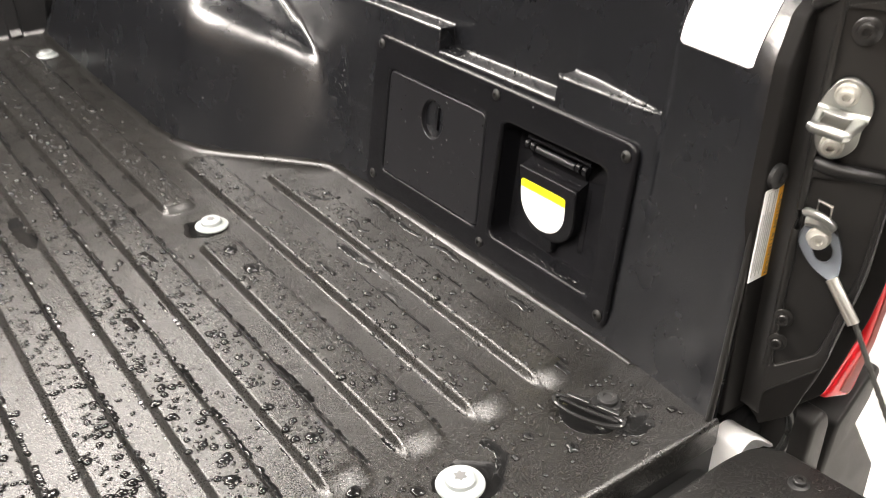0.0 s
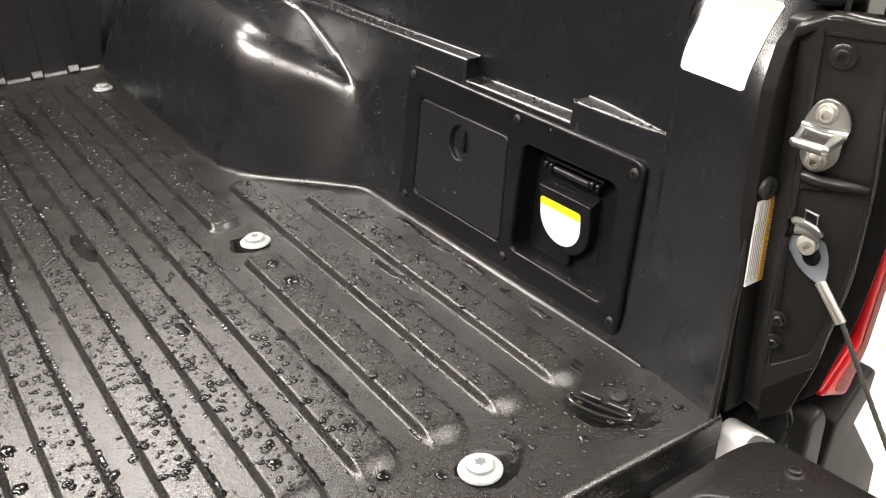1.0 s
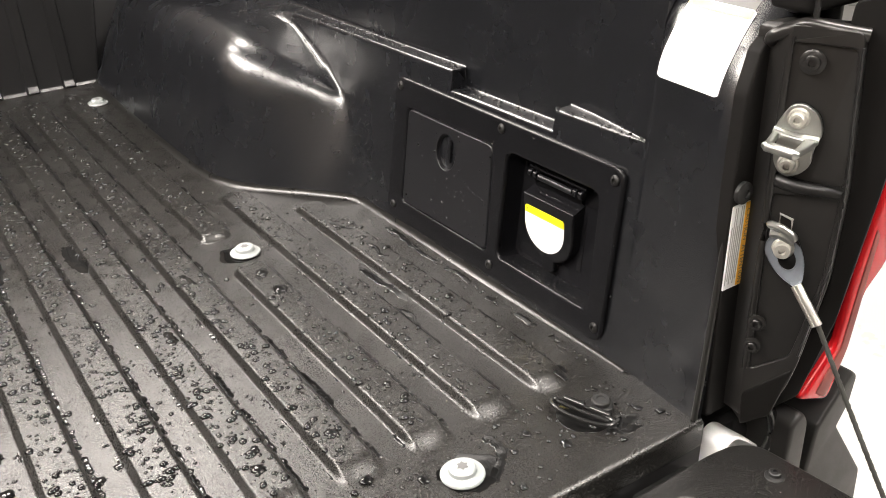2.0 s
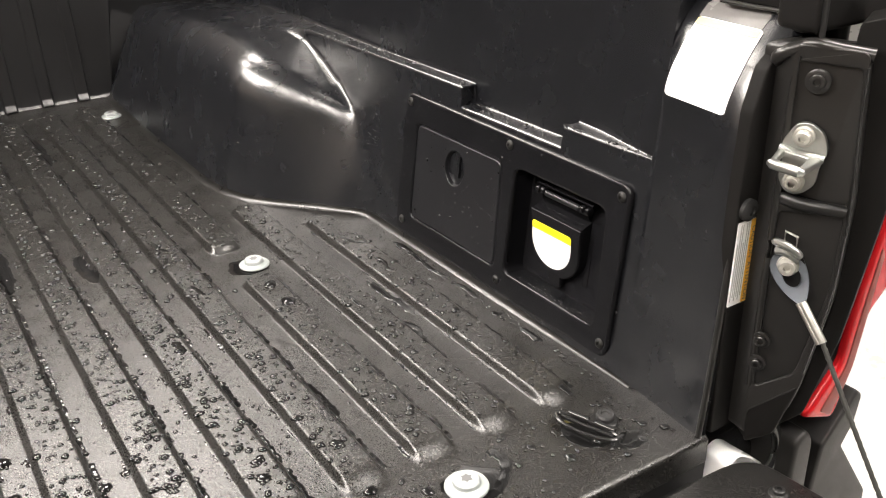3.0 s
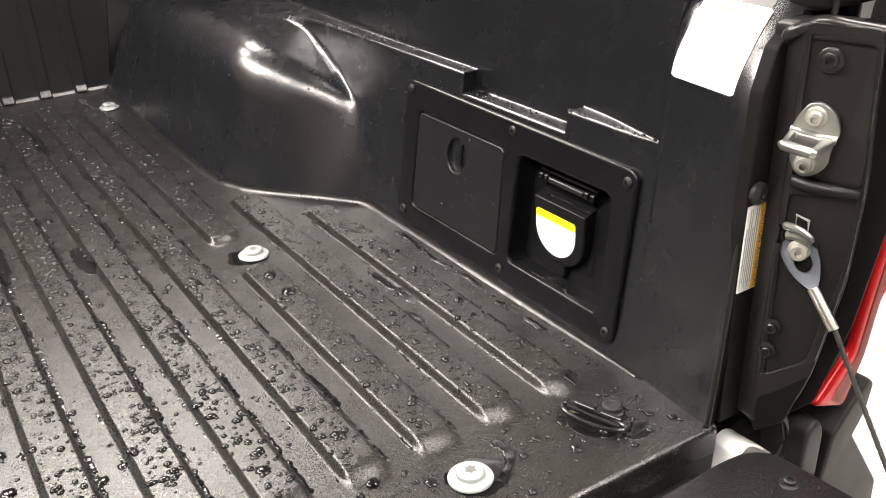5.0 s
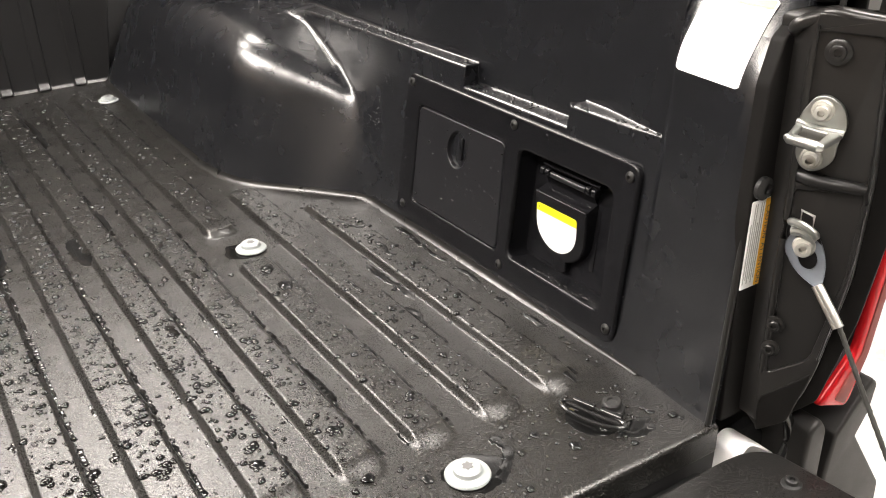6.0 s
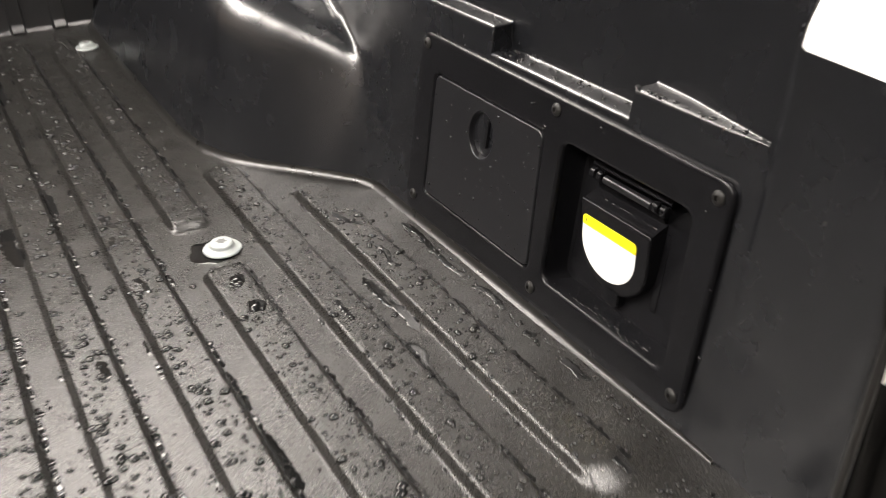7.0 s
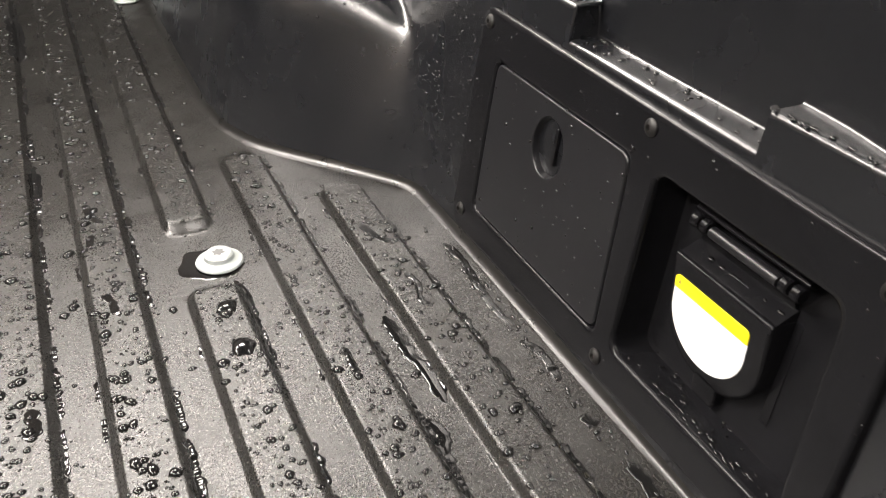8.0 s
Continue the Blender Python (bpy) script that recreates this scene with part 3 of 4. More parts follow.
jpart("ridge", tube(smooth_line([(0.050, JAMB_Y, 0.259), (0.08, JAMB_Y - 0.004, 0.247), (0.115, JAMB_Y - 0.004, 0.233), (0.147, JAMB_Y, 0.219)]), 0.0055), PAINT)
jpart("head", box(0.052, -0.022, 0.402, 0.20, 0.02, 0.47, 0.006, 3), DEEP_BLACK, turned=False)
jpart("seam", tube([(0.058, -0.023, 0.40), (0.056, -0.023, 0.47)], 0.0025), PAINT, turned=False)
jpart("weld_flange", tube(smooth_line([(0.128, JAMB_Y - 0.004, 0.045), (0.148, JAMB_Y - 0.004, 0.13), (0.1525, JAMB_Y - 0.004, 0.215), (0.146, JAMB_Y - 0.004, 0.30), (0.143, JAMB_Y - 0.004, 0.360)]), 0.0022), PAINT)
jpart("outer_channel", plate(corners([(0.06, -0.02), (0.135, -0.02), (0.17, 0.06), (0.215, 0.30), (0.23, 0.40), (0.12, 0.40)], 0.006), [], -0.06, -0.012, 0.002, rear), DEEP_BLACK, "dark channel beside the tail lamp")
jpart("corner_gusset", join(box(0.03, 0.0, -0.2, 0.14, 0.05, -0.03, 0.012, 3), tube(smooth_line([(0.062, -0.014, 0.02), (0.082, -0.022, 0.0), (0.088, -0.026, -0.03), (0.082, -0.024, -0.06)]), 0.006)), BAIL, turned=False)

FACE_REAR = Matrix.Rotation(radians(90), 4, "X")
FACE_JAMB = Matrix.Rotation(radians(-65), 4, "Z") @ FACE_REAR


def hex_bolt(r, h, socket="hex"):
    """A flanged bolt that points along z, with a washer face and a driven head."""
    bm = lathe([(0, 0), (r, 0), (r, 0.12 * h), (0.94 * r, 0.24 * h), (0.64 * r, 0.34 * h), (0.60 * r, 0.9 * h), (0.52 * r, h), (0.30 * r, h), (0.27 * r, 0.55 * h), (0, 0.5 * h)], 28)
    return bm


def bolt_at(name, r, h, m, mat, label, category, group):
    ob = part(name, hex_bolt(r, h), mat)
    ob.matrix_basis = m
    return tagged(ob, label, category, group)


for bx, bz in ((0.081, 0.358), (0.076, 0.443)):
    bolt_at("jamb_bolt", 0.0105, 0.005, (Matrix.Translation(inward((bx, JAMB_Y - 0.0015, bz))) @ FACE_JAMB if bz < 0.4 else Matrix.Translation((bx, JAMB_Y - 0.012, bz)) @ FACE_REAR), JAMB_PAINT,
            "black painted hex flange bolt in the rear post", "bolt", "post bolts")
for bx, bz in ((0.058, 0.109), (0.056, 0.084)):
    bolt_at("jamb_bolt", 0.0085, 0.006, Matrix.Translation(inward((bx, JAMB_Y - 0.0035, bz))) @ FACE_JAMB, JAMB_PAINT,
            "small black painted bolt low in the rear post", "bolt", "post bolts")
tagged(part("rubber_plug", lathe([(0, 0), (0.0105, 0), (0.0105, 0.004), (0.008, 0.006), (0.0045, 0.0065), (0.004, 0.004), (0, 0.004)], 24,
                                 Matrix.Translation((0.031, 0.0066, 0.245)) @ FACE_REAR), RUBBER), "round black rubber plug above the caution sticker", "plug")

# tailgate striker
striker = thing("tailgate_striker", Matrix.Translation((0.049, -0.0255, 0.299)) @ Matrix.Rotation(radians(-65), 4, "Z"),
                "zinc-plated steel tailgate latch striker with square loop", "striker")


def sp(u, v, d):
    return Vector((u, -d, v))


PLATE = [(0.005, 0.034), (-0.006, 0.032), (-0.015, 0.019), (-0.019, 0.008), (-0.015, 0.0), (-0.017, -0.019), (-0.011, -0.030), (-0.002, -0.034), (0.009, -0.031), (0.019, -0.021), (0.019, -0.006), (0.026, 0.009), (0.020, 0.026)]
part("mounting_pad", plate(corners([(u * 0.9, v * 0.93) for u, v in PLATE], 0.006), [], -0.040, -0.0015, 0.001, sp), JAMB_PAINT, striker, "black pad behind the striker")
part("base_plate", plate(corners(PLATE, 0.007), [], -0.002, 0.0030, 0.001, sp, True), ZINC, striker)
part("loop", plate(corners([(-0.019, 0.0), (0.022, 0.0), (0.021, 0.012), (0.013, 0.044), (0.009, 0.049), (-0.014, 0.046), (-0.019, 0.041)], 0.003),
                   [corners([(-0.0125, 0.010), (0.0105, 0.011), (0.0080, 0.038), (-0.0135, 0.036)], 0.002)], -0.0026, 0.0026, 0.0018, lambda u, v, d: sp(u, d + 0.004 - 0.12 * u, v), True), ZINC, striker, "bent striker loop with square opening")
part("loop_bar", tube([sp(-0.0195, 0.006, 0.040), sp(-0.0165, 0.006, 0.0425), sp(0.0095, 0.003, 0.0460), sp(0.0135, 0.0025, 0.0445)], [0.0028, 0.0046, 0.0046, 0.0028], 12), ZINC, striker)
part("fold", tube([sp(-0.019, 0.0085, 0.004), sp(0.0, 0.0050, 0.005), sp(0.023, 0.0030, 0.004)], 0.0036, 10), ZINC, striker)
for ob in striker.children:
    ob.scale = (0.88, 0.94, 0.97)
for v, u in ((0.0205, 0.002), (-0.0205, -0.001)):
    b = part("bolt", lathe([(0, 0), (0.0090, 0), (0.0090, 0.0022), (0.0082, 0.0032), (0.0066, 0.0036), (0.0064, 0.0075), (0.0054, 0.0092), (0.0030, 0.0096), (0.0026, 0.006), (0, 0.006)], 28), POST_BOLT, striker, "pale torx bolt with washer")
    b.matrix_basis = Matrix.Translation(sp(u, v, 0.003)) @ FACE_REAR

# tailgate support cable
cable = thing("tailgate_cable", (0.050, JAMB_Y - 0.002, 0.197), "steel tailgate support cable hooked on a post bolt", "cable")
E_TOP, E_BOT = Vector((0.0, -0.018, 0.0)), Vector((0.004, -0.038, -0.034))
axis = (E_BOT - E_TOP).normalized()
side = axis.cross(Vector((-0.72, -0.58, 0.38))).normalized()
face = side.cross(axis).normalized()


def ep(u, v, d):
    return E_TOP + side * u + axis * v - face * d


def eye_loop(e=0.0):
    out = []
    for k in range(36):
        w = 2 * math.pi * k / 36
        r = 0.0150 - e
        y = math.sin(w)
        out.append((math.cos(w) * (r if y < 0 else r * (1 - 0.62 * y ** 3)), y * (r if y < 0 else 0.040 - e)))
    return out


def slot(e=0.0):
    return [(math.cos(2 * math.pi * k / 24) * (0.0075 - e), 0.0100 + math.sin(2 * math.pi * k / 24) * (0.0105 - e)) for k in range(24)]


part("eye", plate(lambda e=0.0: eye_loop(e), [lambda e=0.0: slot(e)], -0.0012, 0.0018, 0.0008, ep, True), EYE_STEEL, cable, "flat steel cable eye with a slot")
b = part("bolt", lathe([(0, -0.012), (0.0060, -0.012), (0.0060, 0.0), (0.0098, 0), (0.0098, 0.002), (0.0085, 0.003), (0.0080, 0.007), (0.0066, 0.009), (0.0034, 0.009), (0.0026, 0.006), (0, 0.006)], 28), POST_BOLT, cable, "pale shouldered torx bolt")
b.matrix_basis = Matrix.Translation((0.002, -0.017, 0.0)) @ Matrix.Rotation(radians(-58), 4, "Z") @ FACE_REAR
ALONG = Vector((0.42, -0.9, 0.0))


def cp(u, z, d):
    """A point by the cable bolt: u rearward along the post, d out of it."""
    return ALONG * (u + 0.0065) + Vector((-0.9 * d, -0.006 - 0.42 * d, z))


part("clip", join(tube(smooth_line([cp(-0.009, 0.0215, 0.007), cp(-0.007, 0.0230, 0.008), cp(0.003, 0.021, 0.009), cp(0.012, 0.0150, 0.008), cp(0.013, 0.012, 0.006)]), 0.0036, 10),
                  tube(smooth_line([cp(-0.007, 0.013, 0.004), cp(0.002, 0.014, 0.006), cp(0.012, 0.007, 0.004)]), 0.0044, 10)), ZINC, cable, "bent spring clip over the bolt")
part("clip_tab", tube([cp(-0.001, 0.022, 0.008), cp(-0.001, 0.0345, 0.008), cp(0.0095, 0.0310, 0.008), cp(0.0100, 0.0180, 0.008)], 0.0014, 6, closed=True), CHROME, cable)
S0 = E_BOT - axis * 0.004
S1 = Vector((0.003, -0.063, -0.060))
part("sleeve", join(tube([S0, S1], 0.0040, 14), tube([S0 + side * 0.0035, S1 + side * 0.0035], 0.0026, 10)), CHROME, cable, "crimped bright metal sleeve")
ROPE_END = Vector((0.003, -0.240, -0.312))
line = [S1 + (ROPE_END - S1) * (k / 90) + Vector((0, 0, -0.006 * math.sin(math.pi * k / 90))) for k in range(91)]
part("wire_rope", tube(line, 0.0022, 12, twist=0.8, lobes=3), WIRE, cable, "dark coated wire rope")

# tail lamp
lamp = thing("tail_lamp", (0.15, -0.04, 0.0), "red plastic tail lamp at the rear corner", "tail lamp")


def lp(u, v, d):
    return Vector((u - 0.15 + 0.25 * max(0, -d) * 0.4, -d, v))


part("lens", plate(corners([(0.089, 0.022), (0.136, 0.070), (0.148, 0.15), (0.164, 0.21), (0.188, 0.30), (0.205, 0.37), (0.25, 0.37), (0.225, 0.20), (0.196, 0.14), (0.170, 0.117), (0.161, 0.058), (0.139, 0.001)], 0.008), [], 0.002, 0.010, 0.006, lp, True), RED_LENS, lamp)
part("housing", plate(corners([(0.091, 0.020), (0.138, 0.068), (0.150, 0.15), (0.166, 0.21), (0.190, 0.30), (0.207, 0.37), (0.24, 0.37), (0.22, 0.20), (0.19, 0.14), (0.166, 0.115), (0.157, 0.058), (0.139, 0.004)], 0.008), [], -0.075, 0.0025, 0.002, lp, True), RUBBER, lamp, "black lamp housing")
part("reflector", plate(corners([(0.112, 0.022), (0.143, 0.064), (0.154, 0.130), (0.166, 0.190), (0.172, 0.180), (0.163, 0.118), (0.154, 0.058), (0.131, 0.010)], 0.004), [], 0.0, 0.0112, 0.001, lp, True), PINK_LENS, lamp, "paler ribbed reflector strip")
part("reflector", plate(corners([(0.176, 0.200), (0.188, 0.25), (0.215, 0.35), (0.228, 0.35), (0.205, 0.24), (0.190, 0.19)], 0.004), [], 0.0, 0.0115, 0.001, lp, True), PINK_LENS, lamp, "paler ribbed reflector strip")

# rear bumper corner
bumper = thing("rear_bumper", (0.12, -0.03, -0.2), "dark grey plastic rear bumper corner beside the tailgate", "bumper")


def bp(u, v, d):
    return Vector((u - 0.12, 0.03 - 0.05 - d, v + 0.2))


part("inner_cover", plate(corners([(0.084, -0.006), (0.100, 0.004), (0.112, -0.012), (0.115, -0.30), (0.090, -0.30), (0.082, -0.05)], 0.008), [], -0.06, 0.0, 0.005, bp, True), TRIM_PLASTIC, bumper)
part("outer_cover", plate(corners([(0.130, -0.030), (0.176, 0.022), (0.188, 0.012), (0.183, -0.022), (0.168, -0.046), (0.236, -0.14), (0.248, -0.30), (0.125, -0.30), (0.123, -0.09)], 0.004), [], -0.10, 0.0, 0.004, bp, True), TRIM_PLASTIC, bumper)
part("back_cover", plate(corners([(0.03, -0.075), (0.13, -0.06), (0.16, -0.32), (0.03, -0.32)], 0.005), [], -0.07, -0.015, 0.004, bp, True), JAMB_PAINT, bumper)
part("beam", box(-1.4, 0.0, -0.25, 0.1, 0.06, -0.06, 0.01), TRIM_PLASTIC, bumper)

# white cup in the corner gap
cup = thing("hinge_cup", (0.047, 0.0, -0.061), "white plastic hinge cup in the corner gap", "hinge cup")
ARCH = smooth_line([(-0.024, 0, -0.05), (-0.0225, 0, 0.018), (-0.018, 0, 0.034), (-0.002, 0, 0.0375), (0.026, 0, 0.017), (0.050, 0, -0.006), (0.072, 0, -0.031)], 6)


def arch_mesh():
    bm = bmesh.new()
    rows = []
    for y, s in ((-0.014, 1.0), (-0.016, 0.95), (-0.013, 0.88), (-0.006, 0.82), (-0.001, 0.70)):
        rows.append([bm.verts.new((p.x * s, y, p.z * s - (1 - s) * 0.01)) for p in ARCH])
    rows.insert(0, [bm.verts.new((p.x, 0.016, p.z)) for p in ARCH])
    for a, b in zip(rows, rows[1:]):
        for i in range(len(a) - 1):
            bm.faces.new((a[i], a[i + 1], b[i + 1], b[i]))
    bm.faces.new(rows[-1])
    return bm


part("shell", arch_mesh(), WHITE_PLASTIC, cup)

# tailgate, let down
gate = thing("tailgate", (-0.6, -0.30, -0.10), "black plastic-lined tailgate folded down behind the bed", "tailgate")
GATE_Z = -0.010


def gp(u, v, d):
    return Vector((u + 0.6, v + 0.30, GATE_Z + 0.10 + d))


part("liner", plate(corners([(-1.37, -0.024), (-0.01, -0.024), (0.020, -0.028), (0.040, -0.044), (0.043, -0.075), (0.052, -0.17), (0.052, -0.50), (-1.37, -0.50)], 0.012, 6),
                    [corners([(-1.2, -0.052), (-0.078, -0.052), (-0.060, -0.072), (-0.055, -0.44), (-1.2, -0.44)], 0.008)], -0.03, 0.0, 0.005, gp), GATE_PLASTIC, gate, "black plastic tailgate liner")
part("recess", plate(corners([(-1.21, -0.045), (-0.07, -0.045), (-0.05, -0.07), (-0.045, -0.45), (-1.21, -0.45)], 0.008), [], -0.03, -0.012, 0.001, gp), GATE_PLASTIC, gate)
part("shell", box(-0.77, -0.20, 0.0, 0.640, 0.27, 0.065, 0.01), PAINT, gate)
s = part("screw", hex_bolt(0.0095, 0.006), PAINT, gate, "black torx screw in the liner corner")
s.matrix_basis = Matrix.Translation(gp(0.013, -0.083, 0.0))
part("hinge_arm", box(0.52, 0.24, 0.0, 0.60, 0.31, 0.05, 0.006), PAINT, gate)

# ---- things in the bed ----
TILT_LEN = math.sqrt(1 + DRAFT * DRAFT)


def wp(y, z, d):
    """A point on the side wall at y and z, d towards the bed."""
    return Vector((wall_x(z) - d / TILT_LEN, y, z + d * DRAFT / TILT_LEN))


def on_wall(y, z, d=0.0):
    return Matrix.Translation(wp(y, z, d)) @ Matrix.Rotation(radians(-90) + math.atan(DRAFT), 4, "Y")


panel = thing("utility_panel", wp(0.37, 0.012, 0), "black plastic utility panel screwed to the bed wall, storage door closed", "panel")
ORIGIN = wp(0.37, 0.012, 0)


def pp(y, z, d):
    return wp(y, z, d) - ORIGIN


PROUD = 0.0065
DOOR = corners([(0.577, 0.0425), (0.5755, 0.1785), (0.3805, 0.1785), (0.3740, 0.0425)], 0.010)
POCKET = corners([(0.350, 0.0425), (0.350, 0.180), (0.190, 0.180), (0.182, 0.0425)], 0.013)
part("frame", plate(corners([(0.618, 0.009), (0.612, 0.2185), (0.156, 0.2155), (0.154, 0.012)], 0.017, 7), [lambda e=0.0: DOOR(e - 0.0009), POCKET], 0.0, PROUD, 0.0042, pp), PANEL_PLASTIC, panel, weighted=True)
LATCH = lambda e=0.0: [(0.479 + (0.0215 - e) * math.cos(w), 0.1420 + (0.0240 - e) * math.sin(w)) for w in (2 * math.pi * k / 32 for k in range(32))]
door = part("storage_door", plate(DOOR, [LATCH], 0.0, PROUD - 0.0010, 0.0020, pp), DOOR_PLASTIC, panel, "flat black storage door", weighted=True)


def latch_cup():
    bm = bmesh.new()
    rings = []
    for s, d in ((1.0, PROUD - 0.0014), (0.97, 0.0025), (0.90, -0.004), (0.74, -0.010), (0.45, -0.0135), (0.01, -0.0145)):
        rings.append([bm.verts.new(pp(0.479 + 0.0217 * s * math.cos(w), 0.1420 + 0.0242 * s * math.sin(w), d)) for w in (2 * math.pi * k / 32 for k in range(32))])
    for a, b in zip(rings, rings[1:]):
        for i in range(32):
            bm.faces.new((a[i], a[(i + 1) % 32], b[(i + 1) % 32], b[i]))
    return bm


part("latch_cup", latch_cup(), DOOR_PLASTIC, door, "oval finger recess")
part("latch_blade", plate(rounded(0.4705, 0.129, 0.4755, 0.160, 0.002), [], -0.012, 0.003, 0.001, pp, True), PANEL_PLASTIC, door, "thin vertical latch blade")

# recess behind the outlet
BACK = 0.034


def depth_at(y, z):
    """The recess gets shallower towards both its ends."""
    return BACK - 0.010 * smoothstep(0.24, 0.34, y) - 0.018 * (1 - smoothstep(0.185, 0.235, y))


def pocket_mesh():
    """The recess shell: rounded opening that narrows towards its back."""
    bm = bmesh.new()
    rings = []
    for e, dep in ((-0.0005, -PROUD + 0.002), (0.0, 0.004), (0.0015, BACK - 0.008), (0.003, BACK - 0.002), (0.006, BACK)):
        rings.append([bm.verts.new(pp(u, v, -dep * (depth_at(u, v) / BACK if dep > 0 else 1))) for u, v in POCKET(e)])
    for a, b in zip(rings, rings[1:]):
        m = len(a)
        for i in range(m):
            bm.faces.new((a[i], a[(i + 1) % m], b[(i + 1) % m], b[i]))
    bm.faces.new(rings[-1])
    return bm


part("recess", pocket_mesh(), PANEL_PLASTIC, panel, "deep black outlet recess")
for y, z in ((0.597, 0.2065), (0.365, 0.2050), (0.1685, 0.2006), (0.5985, 0.0298), (0.362, 0.0272), (0.1655, 0.0290)):
    s = part("screw", lathe([(0, 0), (0.0062, 0), (0.0062, 0.001), (0.0045, 0.0026), (0.0022, 0.003), (0.0018, 0.0012), (0, 0.0012)], 20), TRIM_PLASTIC, panel, "small dark screw with washer head")
    s.matrix_basis = Matrix.Translation(-ORIGIN) @ on_wall(y, z, PROUD)

# power outlet with weather cover
outlet = thing("power_outlet", wp(0.277, 0.06, -0.05), "black hinged outlet cover with white and yellow label in a recess", "outlet")
OO = wp(0.277, 0.06, -0.05)


def op(y, z, d):
    """d is measured from the wall's plane towards the bed."""
    return wp(y, z, d) - OO


part("base", plate(rounded(0.228, 0.056, 0.336, 0.171, 0.012), [], -BACK, -0.024, 0.003, op), PANEL_PLASTIC, outlet)
part("mounting_ear", plate(corners([(0.252, 0.136), (0.252, 0.164), (0.228, 0.165), (0.218, 0.157), (0.218, 0.145), (0.226, 0.136)], 0.008), [], -BACK, -0.031, 0.003, op), PANEL_PLASTIC, outlet, "rounded mounting ear with screw")
s = part("ear_screw", hex_bolt(0.006, 0.004), TRIM_PLASTIC, outlet)
s.matrix_basis = Matrix.Translation(-OO) @ on_wall(0.2295, 0.150, -0.031)


def cover_outline(e=0.0, w=0.0450, top=0.1385, bot=0.0625):
    c = 0.2765
    out = [(c - w + e, top - e), (c + w - e, top - e)]
    for k in range(15):
        a = math.pi * k / 14
        out.append((c + (w - e) * math.cos(a) ** 1.0, 0.105 - (0.105 - bot - e) * math.sin(a) ** 0.9))
    return out


def sheared(y, z, d):
    return op(y, z, d + 0.0005 + (z - 0.125) * 0.14)


cover = part("cover", plate(lambda e=0.0: cover_outline(e), [], -0.024, -0.004, 0.0030, sheared), PANEL_PLASTIC, outlet, "black flip cover")


def prism(y0, y1, pts, r=0.002):
    """A bar along y with the (z, d) outline pts."""
    return plate(corners(pts, r), [], y0, y1, 0.001, lambda u, v, d: op(d, u, v), True)


part("flap", prism(0.2340, 0.3190, [(0.140, -0.036), (0.140, -0.0215), (0.158, -0.012), (0.162, -0.014), (0.162, -0.036)]), PANEL_PLASTIC, cover, "sloping flap between cover and hinge")
part("cover_shoulder", prism(0.2320, 0.3210, [(0.132, -0.026), (0.132, -0.0025), (0.1365, -0.0020), (0.1470, -0.0195), (0.1470, -0.026)], 0.0012), PANEL_PLASTIC, cover, "wet sloping shoulder on top of the cover")
part("hinge_barrel", tube([op(0.241, 0.1625, -0.0055), op(0.300, 0.1625, -0.0055)], 0.0038, 14), DOOR_PLASTIC, outlet, "hinge barrel")
for y in (0.2265, 0.236, 0.306, 0.315):
    part("hinge_knuckle", lathe([(0, -0.0034), (0.0042, -0.0034), (0.0052, -0.0024), (0.0052, 0.0024), (0.0042, 0.0034), (0, 0.0034)], 16, Matrix.Translation(op(y, 0.1630, -0.0065)) @ Matrix.Rotation(radians(90), 4, "X")), PANEL_PLASTIC, outlet)
part("hinge_shelf", prism(0.222, 0.320, [(0.168, -BACK + 0.004), (0.168, -0.008), (0.1705, -0.006), (0.1745, -0.010), (0.1745, -BACK + 0.004)], 0.001), PANEL_PLASTIC, outlet)
part("side_rib", prism(0.2255, 0.2325, [(0.066, -0.040), (0.066, -0.020), (0.140, -0.020), (0.148, -0.026), (0.148, -0.040)]), PANEL_PLASTIC, outlet, "upright rib beside the cover")
part("pull_tab", plate(corners([(0.286, 0.070), (0.286, 0.054), (0.283, 0.050), (0.266, 0.050), (0.263, 0.054), (0.263, 0.070)], 0.003), [], -0.014, -0.004, 0.002, sheared), PANEL_PLASTIC, cover, "pull tab below the cover")


def label_shape(e=0.0):
    c, w = 0.281, 0.0353
    out = []
    for k in range(23):
        a = math.pi * k / 22
        out.append((c + (w - e) * math.cos(a), 0.1055 - (0.0325 - e) * math.sin(a)))
    return [(c - w + e, 0.1152 - e), (c + w - e, 0.1152 - e)] + out


part("label_field", plate(lambda e=0.0: label_shape(e), [], -0.004, -0.0032, 0.0002, sheared), WHITE_PAPER, cover, "white rounded warning label")
part("label_band", plate(corners([(0.2457, 0.1150), (0.2457, 0.1225), (0.2480, 0.1248), (0.3140, 0.1248), (0.3163, 0.1225), (0.3163, 0.1150)], 0.0015), [], -0.004, -0.0030, 0.0002, sheared), YELLOW, cover, "yellow label heading band")
part("label_mark", plate(corners([(0.3105, 0.1190), (0.3125, 0.1190), (0.3115, 0.1222)], 0.0002), [], -0.003, -0.0028, 0.0001, sheared), INK, cover)

